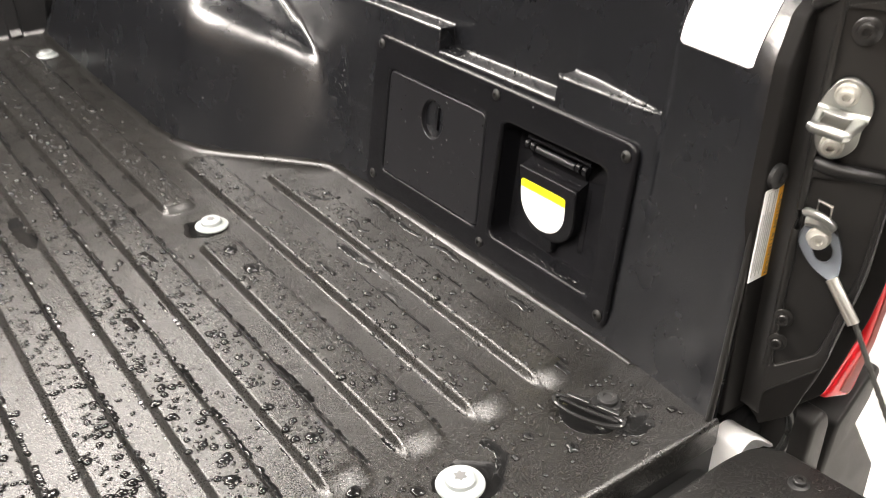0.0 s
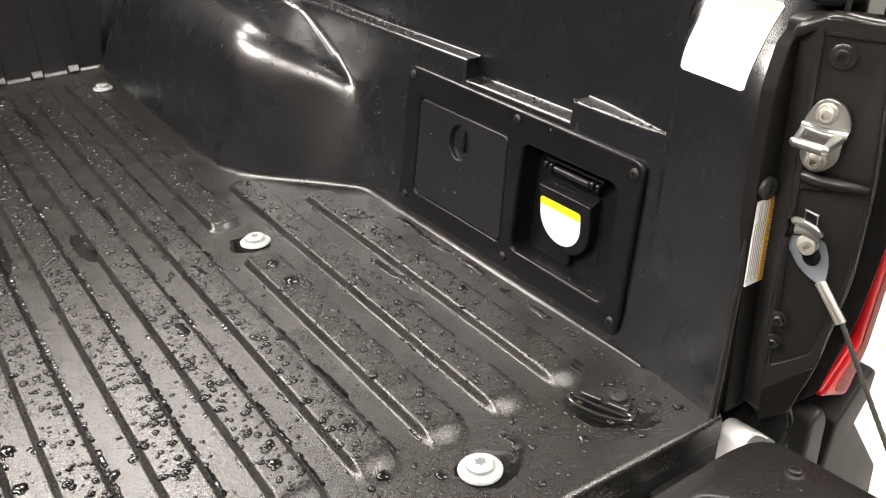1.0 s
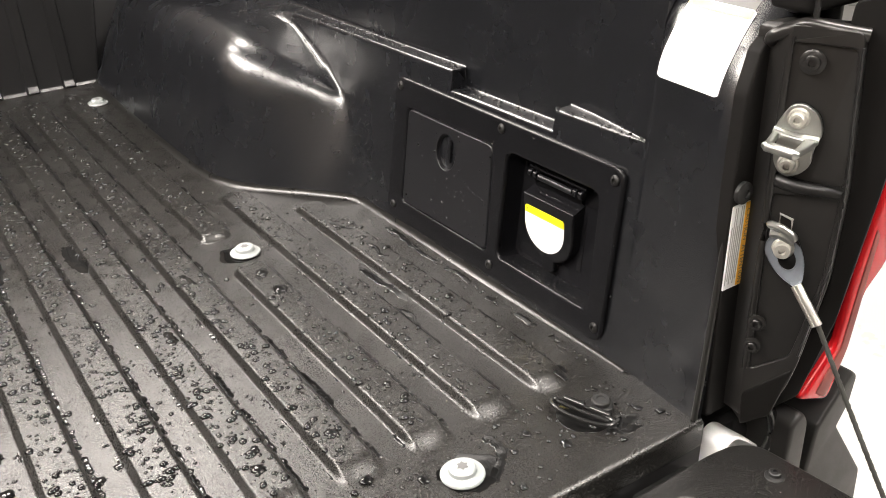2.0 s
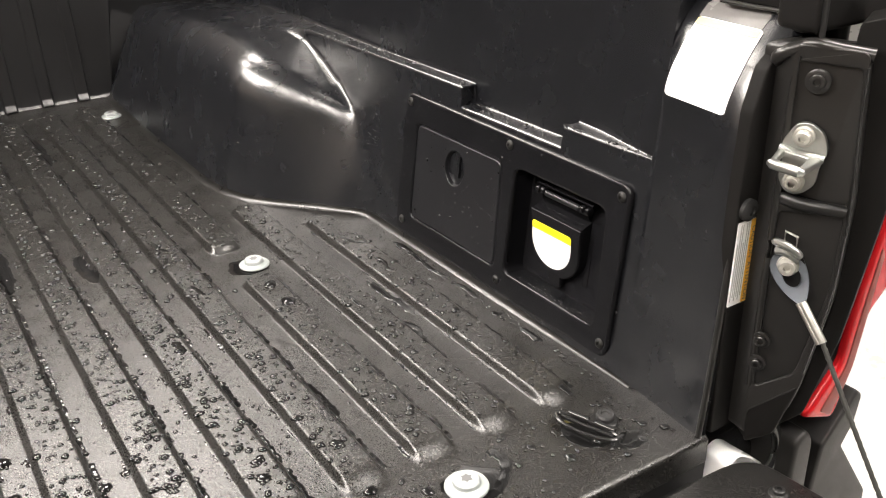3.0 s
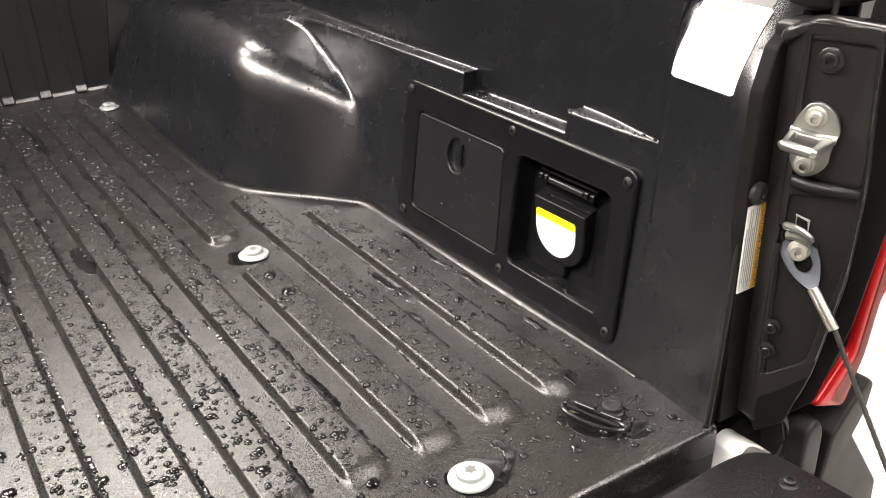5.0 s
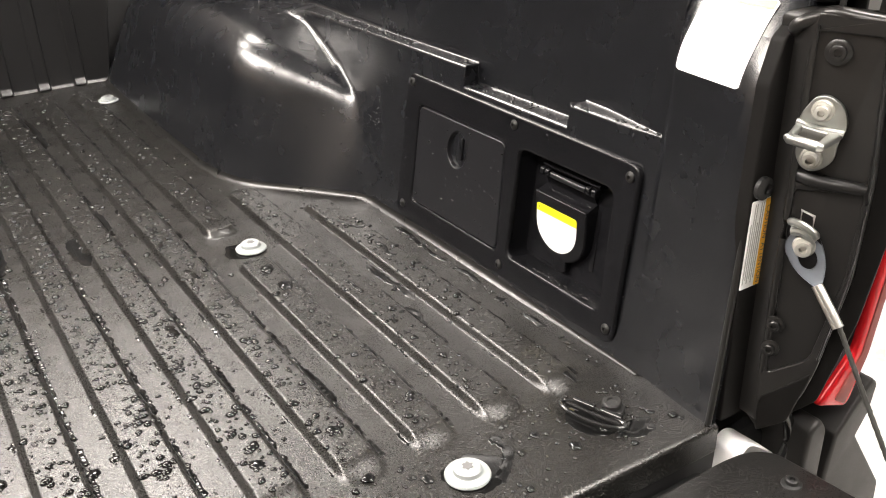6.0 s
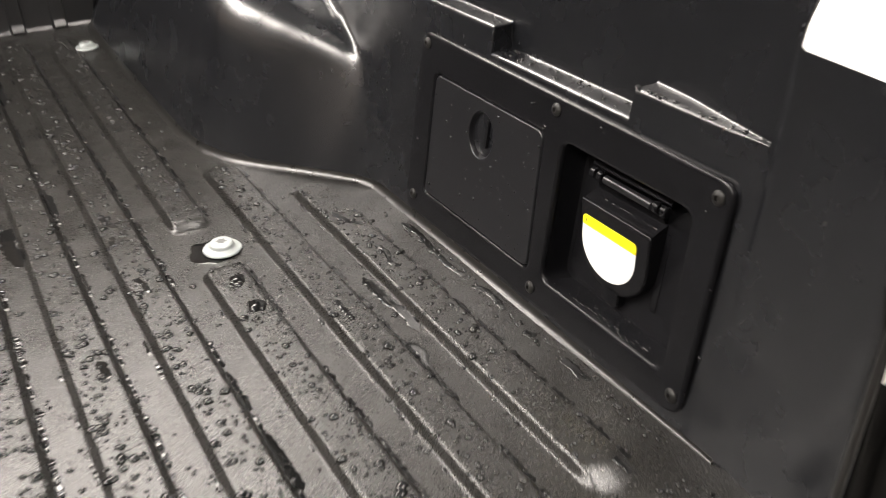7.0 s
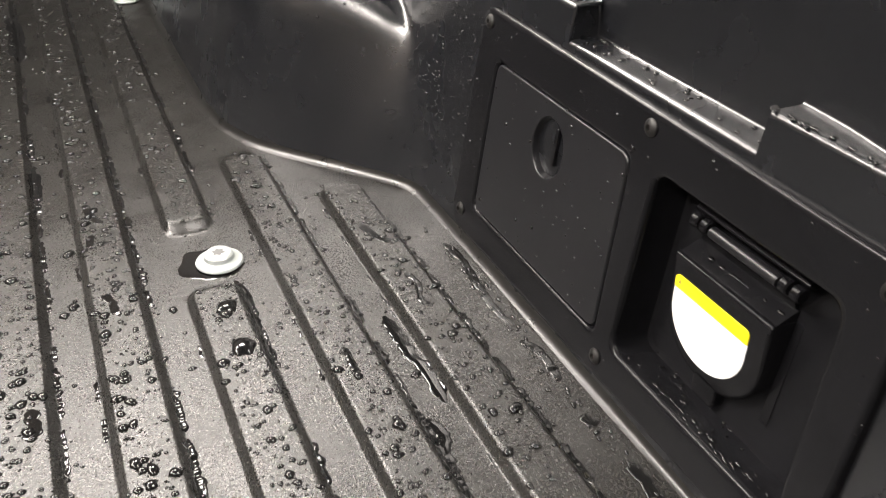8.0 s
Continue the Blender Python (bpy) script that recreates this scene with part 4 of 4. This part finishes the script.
# deck bolts
for bx, by in ((-0.2275, 0.083), (-0.2085, 0.643), (-0.1815, 1.515)):
    ob = part("deck_bolt", lathe([(0, 0), (0.0212, 0.0), (0.0216, 0.0014), (0.0206, 0.0030), (0.0150, 0.0040), (0.0138, 0.0050), (0.0130, 0.0090), (0.0112, 0.0106), (0.0042, 0.0108), (0.0036, 0.0060), (0, 0.0060)], 40), BOLT_METAL)
    ob.matrix_basis = Matrix.Translation((bx, by, 0.0015)) @ Matrix.Rotation(0.5 + by, 4, "Z")
    tagged(ob, "pale grey flanged torx bolt holding the bed floor", "bolt", "deck bolts")
    # a dark star on top of the head stands in for the socket's shade
    star = plate(lambda e=0.0: [((0.0062 if k % 2 else 0.0040) * math.cos(math.pi * k / 6), (0.0062 if k % 2 else 0.0040) * math.sin(math.pi * k / 6)) for k in range(12)],
                 [], 0.006, 0.01115, 0.0002, lambda u, v, d: Vector((u, v, d)))
    part("torx_socket", star, INK, ob, "dark star plate standing in for the shaded socket")

# folding tie-down ring
ring = thing("tie_down_ring", (-0.074, 0.084, 0.0), "black folding tie-down ring lying on the bed floor", "tie-down ring")
RD = Matrix.Rotation(math.atan2(-0.063, 0.021), 4, "Z")


def rp(u, v, z):
    return RD @ Vector((u, v, z))


def oval(cu, cv, ru, rv, n=40):
    return lambda e=0.0: [(cu + (ru - e) * math.cos(w), cv + (rv - e) * math.sin(w)) for w in (2 * math.pi * k / n for k in range(n))]


part("seat", plate(oval(0.0, -0.002, 0.029, 0.026), [], -0.004, -0.0014, 0.0006, lambda u, v, d: rp(u, v, d)), WATER, ring, "wet dark round seat")
part("bail", tube([rp(0.036 * math.cos(w), -0.004 + 0.0150 * math.sin(w) * (1 if math.sin(w) < 0 else 0.6), 0.0062 - 0.0015 * math.sin(w)) for w in (2 * math.pi * k / 44 for k in range(44))], 0.0024, 10, closed=True), BAIL, ring, "oval steel bail")
part("barrel", tube([rp(-0.026, 0.0048, 0.0066), rp(-0.003, 0.0048, 0.0066)], 0.0035, 12), BAIL, ring)
part("barrel", tube([rp(0.005, 0.0048, 0.0066), rp(0.027, 0.0048, 0.0066)], 0.0035, 12), BAIL, ring)
part("inner_bar", tube([rp(-0.030, -0.0035, 0.0058), rp(0.0, -0.0050, 0.0060), rp(0.030, -0.0035, 0.0058)], 0.0024, 10), BAIL, ring)
part("bracket", plate(corners([(-0.006, 0.004), (0.014, 0.004), (0.024, 0.018), (0.016, 0.032), (0.0, 0.032), (-0.008, 0.018)], 0.006), [], -0.003, 0.0050, 0.002, lambda u, v, d: rp(u, v, d)), PAINT, ring, "ring bracket")
b = part("bracket_bolt", lathe([(0, 0), (0.0100, 0), (0.0100, 0.004), (0.0085, 0.006), (0.0050, 0.006), (0.0042, 0.0045), (0, 0.0045)], 26), RUBBER, ring, "round black bolt")
b.matrix_basis = Matrix.Translation(rp(0.008, 0.020, 0.005))

# white label wrapped over the top of the rear post
def post_point(y, z):
    pts, rad = section(y)
    ln = arc_line((pts[0][0] - 0.03, -0.002), pts, rad)
    for p, q in zip(ln, ln[1:]):
        if p.y <= z <= q.y and q.y > p.y:
            return p.x + (q.x - p.x) * (z - p.y) / (q.y - p.y)
    return ln[-1].x


roll_line = smooth_line([(post_point(0.012, z) + 0.0012, 0.0112, z + 0.2) for z in (0.001, 0.05, 0.10, 0.15, 0.20, 0.25, 0.29, 0.32)]
                        + [(post_point(0.012, 0.345) + 0.0020, 0.0106, 0.545), (post_point(0.012, 0.365) + 0.0025, 0.0092, 0.565), (0.0430, 0.0050, 0.5815)]
                        + [inward(p) + Vector((0, 0, 0.2)) for p in ((0.056, -0.0045, 0.3905), (0.075, -0.0060, 0.3885), (0.100, -0.0060, 0.3815), (0.146, -0.004, 0.368))], 8)
part("edge_roll", tube(roll_line, [0.0034 + 0.0026 * smoothstep(0, 1, (k - 50) / 40) for k in range(len(roll_line))], 16, ref=(1, 0, 0)), JAMB_PAINT, jamb, "rounded glossy edge of the post")



def wrapped(y0, y1, z0, z1, lift, ny=8, nz=18):
    bm = bmesh.new()
    g = []
    for j in range(nz + 1):
        z = lerp(z0, z1, j / nz)
        row = []
        for i in range(ny + 1):
            y = lerp(y0, y1, i / ny)
            s = 0.004 if i in (0, ny) and j in (0, nz) else 0.0
            yy = y + (s if i == 0 else -s if i == ny else 0)
            row.append(bm.verts.new((post_point(yy, z) - lift * 0.85, yy, z + lift * 0.5)))
        g.append(row)
    for a, b in zip(g, g[1:]):
        for i in range(ny):
            bm.faces.new((a[i], a[i + 1], b[i + 1], b[i]))
    return bm


post_label = part("post_label", wrapped(0.043, 0.1255, 0.3225, 0.392, 0.0008, 16, 36), WHITE_PAPER)
tagged(post_label, "large white label film wrapped over the rear post", "label")
part("film_margin", wrapped(0.047, 0.1268, 0.3900, 0.4050, 0.0004, 8, 6), CLEAR_FILM, post_label, "greyish clear film edge above the print")
part("film_corner", wrapped(0.1130, 0.1268, 0.4035, 0.4160, 0.0003, 4, 4), CLEAR_FILM, post_label, "lifted corner of the clear film")
part("heading_band", wrapped(0.0445, 0.1240, 0.3850, 0.3912, 0.0022, 8, 8), GLARE_YELLOW, post_label, "yellow heading band, lightened for the glare on it")

rail_cap = thing("rail_end_cap", (0.13, 0.04, 0.40), "black plastic cap closing the bed rail above the post label", "cap")
part("cap_body", box(-0.046, -0.020, 0.009, 0.06, 0.068, 0.068, 0.004, 3), DEEP_BLACK, rail_cap)
part("cap_tongue", box(-0.056, -0.050, -0.001, 0.06, -0.021, 0.060, 0.004, 3), DEEP_BLACK, rail_cap)
part("cap_lip", tube(smooth_line([(-0.046, 0.068, 0.030), (-0.047, 0.066, 0.012), (-0.047, 0.030, 0.009), (-0.047, -0.014, 0.009), (-0.052, -0.020, 0.004), (-0.057, -0.026, -0.001), (-0.057, -0.048, -0.001)], 6), 0.0020, 10, ref=(1, 0, 0.3)), JAMB_PAINT, rail_cap, "rounded lip of the cap")

# narrow caution sticker on the rear return
sticker = thing("caution_sticker", (0.033, 0.0065, 0.19), "narrow white sticker with an amber caution band and fine print", "sticker")


def stp(u, v, d):
    """u across, v up the sticker, which leans with the wall."""
    return Vector((u + 0.02 * (v - 0.19) - 0.033, 0.0 - d, v - 0.19))


part("film", plate(rounded(0.0205, 0.147, 0.0470, 0.2335, 0.0015), [], 0.0, 0.0006, 0.0002, stp), WHITE_PAPER, sticker)
part("caution_band", plate(rounded(0.0385, 0.1475, 0.0465, 0.2330, 0.001), [], 0.0006, 0.0009, 0.0001, stp), AMBER, sticker, "amber band along the sticker")
for k in range(6):
    u = 0.0225 + 0.0026 * k
    top = 0.2305 if k % 3 else 0.212
    part("print_line", plate(rounded(u, 0.152 + 0.004 * (k % 2), u + 0.0011, top, 0.0003), [], 0.0006, 0.0008, 0.00005, stp), PALE_INK, sticker)
word = bpy.data.curves.new("caution_text", "FONT")
word.body = "CAUTION  ATTENTION"
word.size, word.extrude, word.align_x, word.align_y = 0.0072, 0.00005, "CENTER", "CENTER"
word.materials.append(INK)
text = new("caution_text", word)
text.parent = sticker
text.matrix_basis = Matrix.Translation(stp(0.0425, 0.188, 0.0011)) @ Matrix.Rotation(radians(90), 4, "X") @ Matrix.Rotation(radians(-91), 4, "Z")

# ---- water ----
rng = random.Random(7)


def dome(verts, faces, c, nrm, a, b, h, turn, seg=8):
    """A small irregular drop: a flattened dome on a surface."""
    n = Vector(nrm).normalized()
    s = n.cross(Vector((0, 1, 0)) if abs(n.y) < 0.9 else Vector((1, 0, 0))).normalized()
    t = n.cross(s)
    base = len(verts)
    wob = [1 + rng.uniform(-0.22, 0.22) for _ in range(seg)]
    for ring_r, ring_h in ((1.0, -0.1), (0.93, 0.42), (0.66, 0.82), (0.3, 0.98)):
        for k in range(seg):
            w = 2 * math.pi * k / seg
            r = 1 + (wob[k] - 1) * ring_r
            u, v = a * ring_r * r * math.cos(w), b * ring_r * r * math.sin(w)
            u, v = u * math.cos(turn) - v * math.sin(turn), u * math.sin(turn) + v * math.cos(turn)
            verts.append(tuple(Vector(c) + s * u + t * v + n * (h * ring_h)))
    verts.append(tuple(Vector(c) + n * h))
    for r in range(3):
        for k in range(seg):
            k2 = (k + 1) % seg
            faces.append((base + r * seg + k, base + r * seg + k2, base + (r + 1) * seg + k2, base + (r + 1) * seg + k))
    for k in range(seg):
        faces.append((base + 3 * seg + k, base + 3 * seg + (k + 1) % seg, base + 4 * seg))


def drops(name, verts, faces, label):
    me = bpy.data.meshes.new(name)
    me.from_pydata(verts, [], faces)
    me.materials.append(WATER)
    for p in me.polygons:
        p.use_smooth = True
    me.update()
    ob = new(name, me)
    return tagged(ob, label, "water drops", kind="stuff")


def clear_of_bolts(x, y):
    return all((x - bx) ** 2 + (y - by) ** 2 > 0.026 ** 2 for bx, by in ((-0.2275, 0.083), (-0.2085, 0.643), (-0.1815, 1.515)))


V, F = [], []
count = 0
while count < 7200:
    x, y = rng.uniform(-0.80, -0.005), rng.uniform(0.03, 1.62)
    if 0.67 < y <= 0.88 and x > -0.03 - (y - 0.67) * 0.6 or y > 0.88 and x > -0.165:
        continue
    p, i = rib_profile(x)
    on_rib = p > 0.97 and rib_ends(i, y, x) > 0.97
    if p > 0.02 and not on_rib and rib_ends(i, y, x) > 0.02:
        continue
    patch = noise.noise((x * 9, y * 5, 3.0))
    if rng.random() > (0.85 if on_rib else 0.50 if y < 0.13 else 0.10) * (0.85 + 0.25 * patch) * lerp(1.0, 0.45, smoothstep(0.7, 1.2, y)) or not clear_of_bolts(x, y):
        continue
    q = rng.random() * (0.9 if x > -0.3 else 1.0)
    r = rng.uniform(0.0006, 0.0012) if q < 0.50 else rng.uniform(0.0013, 0.0027) if q < 0.86 else rng.uniform(0.0027, 0.0048)
    dome(V, F, (x, y, floor_height(x, y)), (0, 0, 1), r, r * rng.uniform(0.75, 1.5), r * rng.uniform(0.52, 0.72), rng.uniform(0, 3.1), 8 if r < 0.0014 else 12)
    count += 1
for k in range(90):
    y = rng.uniform(0.14, 0.64)
    x = rng.uniform(-0.014, -0.001)
    r = rng.uniform(0.0008, 0.0022)
    dome(V, F, (x, y, 0.0004), (0, 0, 1), r, r * rng.uniform(1.0, 2.4), r * 0.6, rng.uniform(-0.4, 0.4), 9)
drops("water_drops_on_floor", V, F, "scattered clear water drops beading on the ribbed floor")

V, F = [], []
count = 0
while count < 1150:
    y, z = rng.uniform(0.13, 1.3), rng.uniform(0.03, 0.21)
    dens = 0.9 if 0.62 < y < 0.76 and z > 0.06 else 0.22 if 0.6 < y < 0.86 else 0.06 if y > 0.6 else 0.09
    if rng.random() > dens:
        continue
    if y < 0.61:
        if 0.177 < y < 0.355 and 0.037 < z < 0.185:
            continue
        if abs(y - 0.479) < 0.024 and abs(z - 0.142) < 0.027:
            continue
        c, nrm = wp(y, z, PROUD - 0.0010 if 0.382 < y < 0.573 and 0.045 < z < 0.176 else PROUD), Vector((-1, 0, DRAFT))
    else:
        x = post_point(y, z)
        x2, x3 = post_point(y, z + 0.004), post_point(y + 0.004, z)
        nrm = Vector((-1, (x3 - x) / 0.004, (x2 - x) / 0.004))
        c = Vector((x, y, z))
        if nrm.length > 4:
            continue
    r = rng.uniform(0.0004, 0.0010) if rng.random() < 0.88 else rng.uniform(0.0010, 0.0018)
    dome(V, F, c, nrm, r, r * rng.uniform(0.9, 1.3), r * 0.7, 0, 7)
    count += 1
for k in range(170):
    y = rng.uniform(0.13, 1.15)
    x = rng.uniform(0.053, 0.071) if y > 0.29 else rng.uniform(0.052, 0.056)
    z = 0.2502 if y > 0.489 else 0.2244 if y > 0.283 else 0.2492
    if y > 0.9:
        x = rng.uniform(-0.03, 0.07)
        z = 0.241
    r = rng.uniform(0.0008, 0.0026)
    dome(V, F, (x, y, z), (0, 0, 1), r, r * rng.uniform(0.8, 2.0), r * 0.55, rng.uniform(0, 3.1), 8)
for k in range(160):
    x, y = rng.uniform(-0.45, 0.035), rng.uniform(-0.18, -0.06)
    r = rng.uniform(0.0006, 0.0016)
    if x > -0.05:
        dome(V, F, (x, y, GATE_Z), (0, 0, 1), r, r * rng.uniform(0.8, 1.4), r * 0.6, rng.uniform(0, 3.1), 7)
for k in range(60):
    y, x = rng.uniform(0.195, 0.338), rng.uniform(0.010, 0.048)
    r = rng.uniform(0.0006, 0.0014)
    dome(V, F, (x + 0.008, y, 0.0432), (0, 0, 1), r, r * rng.uniform(0.8, 2.6), r * 0.4, rng.uniform(0, 3.1), 8)
for k in range(34):
    y = rng.uniform(0.195, 0.335)
    r = rng.uniform(0.0007, 0.0015)
    dome(V, F, (wall_x(0.043) + rng.uniform(-0.003, 0.004), y, 0.0432), (0, 0, 1), r * rng.uniform(1.0, 3.0), r, r * 0.7, 1.57, 8)
for k in range(16):
    y = rng.uniform(0.236, 0.312)
    r = rng.uniform(0.0008, 0.0018)
    dome(V, F, wp(y, 0.1427, rng.uniform(-0.0130, -0.0115)), (0, 0, 1), r, r * rng.uniform(0.9, 1.8), r * 0.7, 0, 9)
drops("water_drops_on_walls", V, F, "fine water drops beading on the bed wall, arch and panel")

# wet streaks and pools
V, F = [], []


def streak(pts, r, h=0.30, wob=0.5):
    """A bead of water along a line: a low rounded ridge with an uneven edge."""
    if len(pts) == 1:
        x, y = pts[0]
        dome(V, F, (x, y, floor_height(x, y)), (0, 0, 1), r, r * 1.2, r * 0.40, rng.uniform(0, 3), 18)
        return
    line = smooth_line([(x, y, 0) for x, y in pts], 10)
    n = len(line)
    base = len(V)
    seg = 8
    for i, p in enumerate(line):
        d = (line[min(i + 1, n - 1)] - line[max(i - 1, 0)]).normalized()
        s = Vector((-d.y, d.x, 0))
        end = min(1.0, 0.15 + 3.0 * math.sin(math.pi * i / (n - 1)))
        w0 = r * end * (1 + wob * noise.noise((p.x * 160, p.y * 160, 1.0)) + 0.25 * noise.noise((p.x * 500, p.y * 500, 5.0)))
        w1 = r * end * (1 + wob * noise.noise((p.x * 160, p.y * 160, 9.0)) + 0.25 * noise.noise((p.x * 500, p.y * 500, 7.0)))
        for k in range(seg + 1):
            a = math.pi * k / seg
            c = math.cos(a)
            q = p + s * (c * (w0 if c > 0 else w1))
            if r < 0.0045:
                z = max(0.0, min(r, 0.004) * (h if r < 0.0035 else h * 0.62) * end * math.sin(a) ** (0.55 if r < 0.0035 else 0.35) * (1 + 0.9 * noise.noise((p.x * 200, p.y * 200, 3.0))))
            else:
                z = 0.0009 * end * math.sin(a) ** 0.35 * (1 + 0.25 * noise.noise((p.x * 90, p.y * 90, 3.0)))
            V.append((q.x, q.y, floor_height(q.x, q.y) + z - 0.0003))
    for i in range(n - 1):
        for k in range(seg):
            a = base + i * (seg + 1) + k
            F.append((a, a + 1, a + seg + 2, a + seg + 1))


def pool(cx, cy, rx, ry, seed):
    """A flat wet film with an uneven shore."""
    base, n = len(V), 40
    for f, z in ((1.0, 0.0), (0.93, 0.0003), (0.6, 0.0004)):
        for k in range(n):
            w = 2 * math.pi * k / n
            m = f * (1 + 0.28 * noise.noise((math.cos(w) * 1.6 + seed, math.sin(w) * 1.6, 2.0)) + 0.08 * noise.noise((math.cos(w) * 7, math.sin(w) * 7, seed)))
            x, y = cx + rx * m * math.cos(w), cy + ry * m * math.sin(w)
            V.append((x, y, floor_height(x, y) + z))
    V.append((cx, cy, floor_height(cx, cy) + 0.0004))
    for r in range(2):
        for k in range(n):
            a, b = base + r * n + k, base + r * n + (k + 1) % n
            F.append((a, b, b + n, a + n))
    for k in range(n):
        F.append((base + 2 * n + k, base + 2 * n + (k + 1) % n, base + 3 * n))


streak([(-0.203, 0.613), (-0.198, 0.582), (-0.200, 0.547), (-0.203, 0.50), (-0.203, 0.455), (-0.204, 0.427)], 0.0042)
streak([(-0.219, 0.560)], 0.0092)
streak([(-0.219, 0.503)], 0.0098)
streak([(-0.312, 0.792), (-0.307, 0.759), (-0.299, 0.743)], 0.0038)
streak([(-0.311, 0.726), (-0.315, 0.701)], 0.0036)
streak([(-0.313, 0.622), (-0.306, 0.605), (-0.304, 0.587), (-0.300, 0.583)], 0.0036)
streak([(-0.065, 0.55), (-0.061, 0.528), (-0.067, 0.503), (-0.061, 0.492)], 0.0034)
streak([(-0.100, 0.51), (-0.099, 0.475), (-0.099, 0.451), (-0.095, 0.433), (-0.096, 0.384)], 0.0058)
streak([(-0.148, 0.472), (-0.148, 0.447), (-0.148, 0.429)], 0.0034)
streak([(-0.008, 0.597), (-0.003, 0.561), (-0.008, 0.513), (-0.010, 0.477), (-0.006, 0.448)], 0.0042)
streak([(-0.012, 0.433), (-0.004, 0.417), (-0.004, 0.397), (-0.007, 0.374)], 0.0042)
streak([(-0.073, 0.645), (-0.065, 0.613), (-0.051, 0.598)], 0.0042)
streak([(-0.116, 0.38), (-0.112, 0.359), (-0.118, 0.338), (-0.12, 0.316)], 0.0055)
streak([(-0.006, 0.284), (-0.006, 0.266), (-0.008, 0.245)], 0.0048)
streak([(-0.012, 0.337), (-0.006, 0.323)], 0.0045)
streak([(-0.276, 0.388), (-0.279, 0.364)], 0.0050)
streak([(-0.374, 0.493), (-0.373, 0.468), (-0.378, 0.458)], 0.0052)
streak([(-0.182, 0.116), (-0.175, 0.106), (-0.178, 0.087), (-0.196, 0.070), (-0.215, 0.057)], 0.0060)
streak([(-0.068, 0.055), (-0.060, 0.039), (-0.033, 0.043)], 0.0055)
streak([(-0.515, 0.935), (-0.511, 0.84), (-0.521, 0.751)], 0.0120)
streak([(-0.411, 0.832), (-0.414, 0.78), (-0.408, 0.725)], 0.0095)
streak([(-0.361, 1.474), (-0.358, 1.38), (-0.360, 1.264)], 0.0115)
streak([(-0.443, 1.528), (-0.447, 1.42), (-0.447, 1.321)], 0.0115)
streak([(-0.355, 0.904), (-0.356, 0.828)], 0.0060)
streak([(-0.277, 0.333), (-0.275, 0.292), (-0.274, 0.253)], 0.0048)
streak([(-0.008, 0.279), (-0.006, 0.254), (-0.004, 0.243)], 0.0036)
streak([(-0.056, 0.153), (-0.050, 0.136)], 0.0042)
for px, py, pr in ((-0.587, 0.380, 0.007), (-0.587, 0.316, 0.006), (-0.596, 0.508, 0.006), (-0.303, 0.203, 0.0055), (-0.304, 0.131, 0.005),
                   (-0.260, 0.100, 0.005), (-0.578, 0.574, 0.005), (-0.141, 0.095, 0.004), (-0.119, 0.060, 0.005), (-0.510, 0.282, 0.005),
                   (-0.488, 0.293, 0.0045), (-0.383, 0.197, 0.0055)):
    streak([(px, py)], pr * 1.2)
pool(-0.218, 0.647, 0.026, 0.028, 1.0)
pool(-0.219, 0.083, 0.030, 0.028, 4.0)
pool(-0.052, 0.050, 0.020, 0.010, 7.0)
# water held along the feet of the ribs
for i, r in enumerate(RIBS[:9]):
    for off, wide, share, most in ((RIB_W + 0.0010, 0.0030, 0.88, 0.07), (-0.0012, 0.0018, 0.40, 0.03)):
        y = 0.150
        front = {0: 0.73, 1: 0.85}.get(i, 1.57)
        while y < front - 0.02:
            y2 = min(front, y + rng.uniform(0.008, most))
            if not (i == 2 and y < 0.73 and y2 > 0.58) and rng.random() < share:
                k = max(2, int((y2 - y) / 0.006))
                streak([(r + off + rng.uniform(-0.0008, 0.0008), lerp(y, y2, j / k)) for j in range(k + 1)], wide * rng.uniform(0.55, 1.15), 0.40, 0.9)
            y = y2 + rng.uniform(0.0, 0.010 if share > 0.5 else 0.03)
drops("water_streaks_on_floor", V, F, "dark wet streaks and pools lying between the floor ribs")
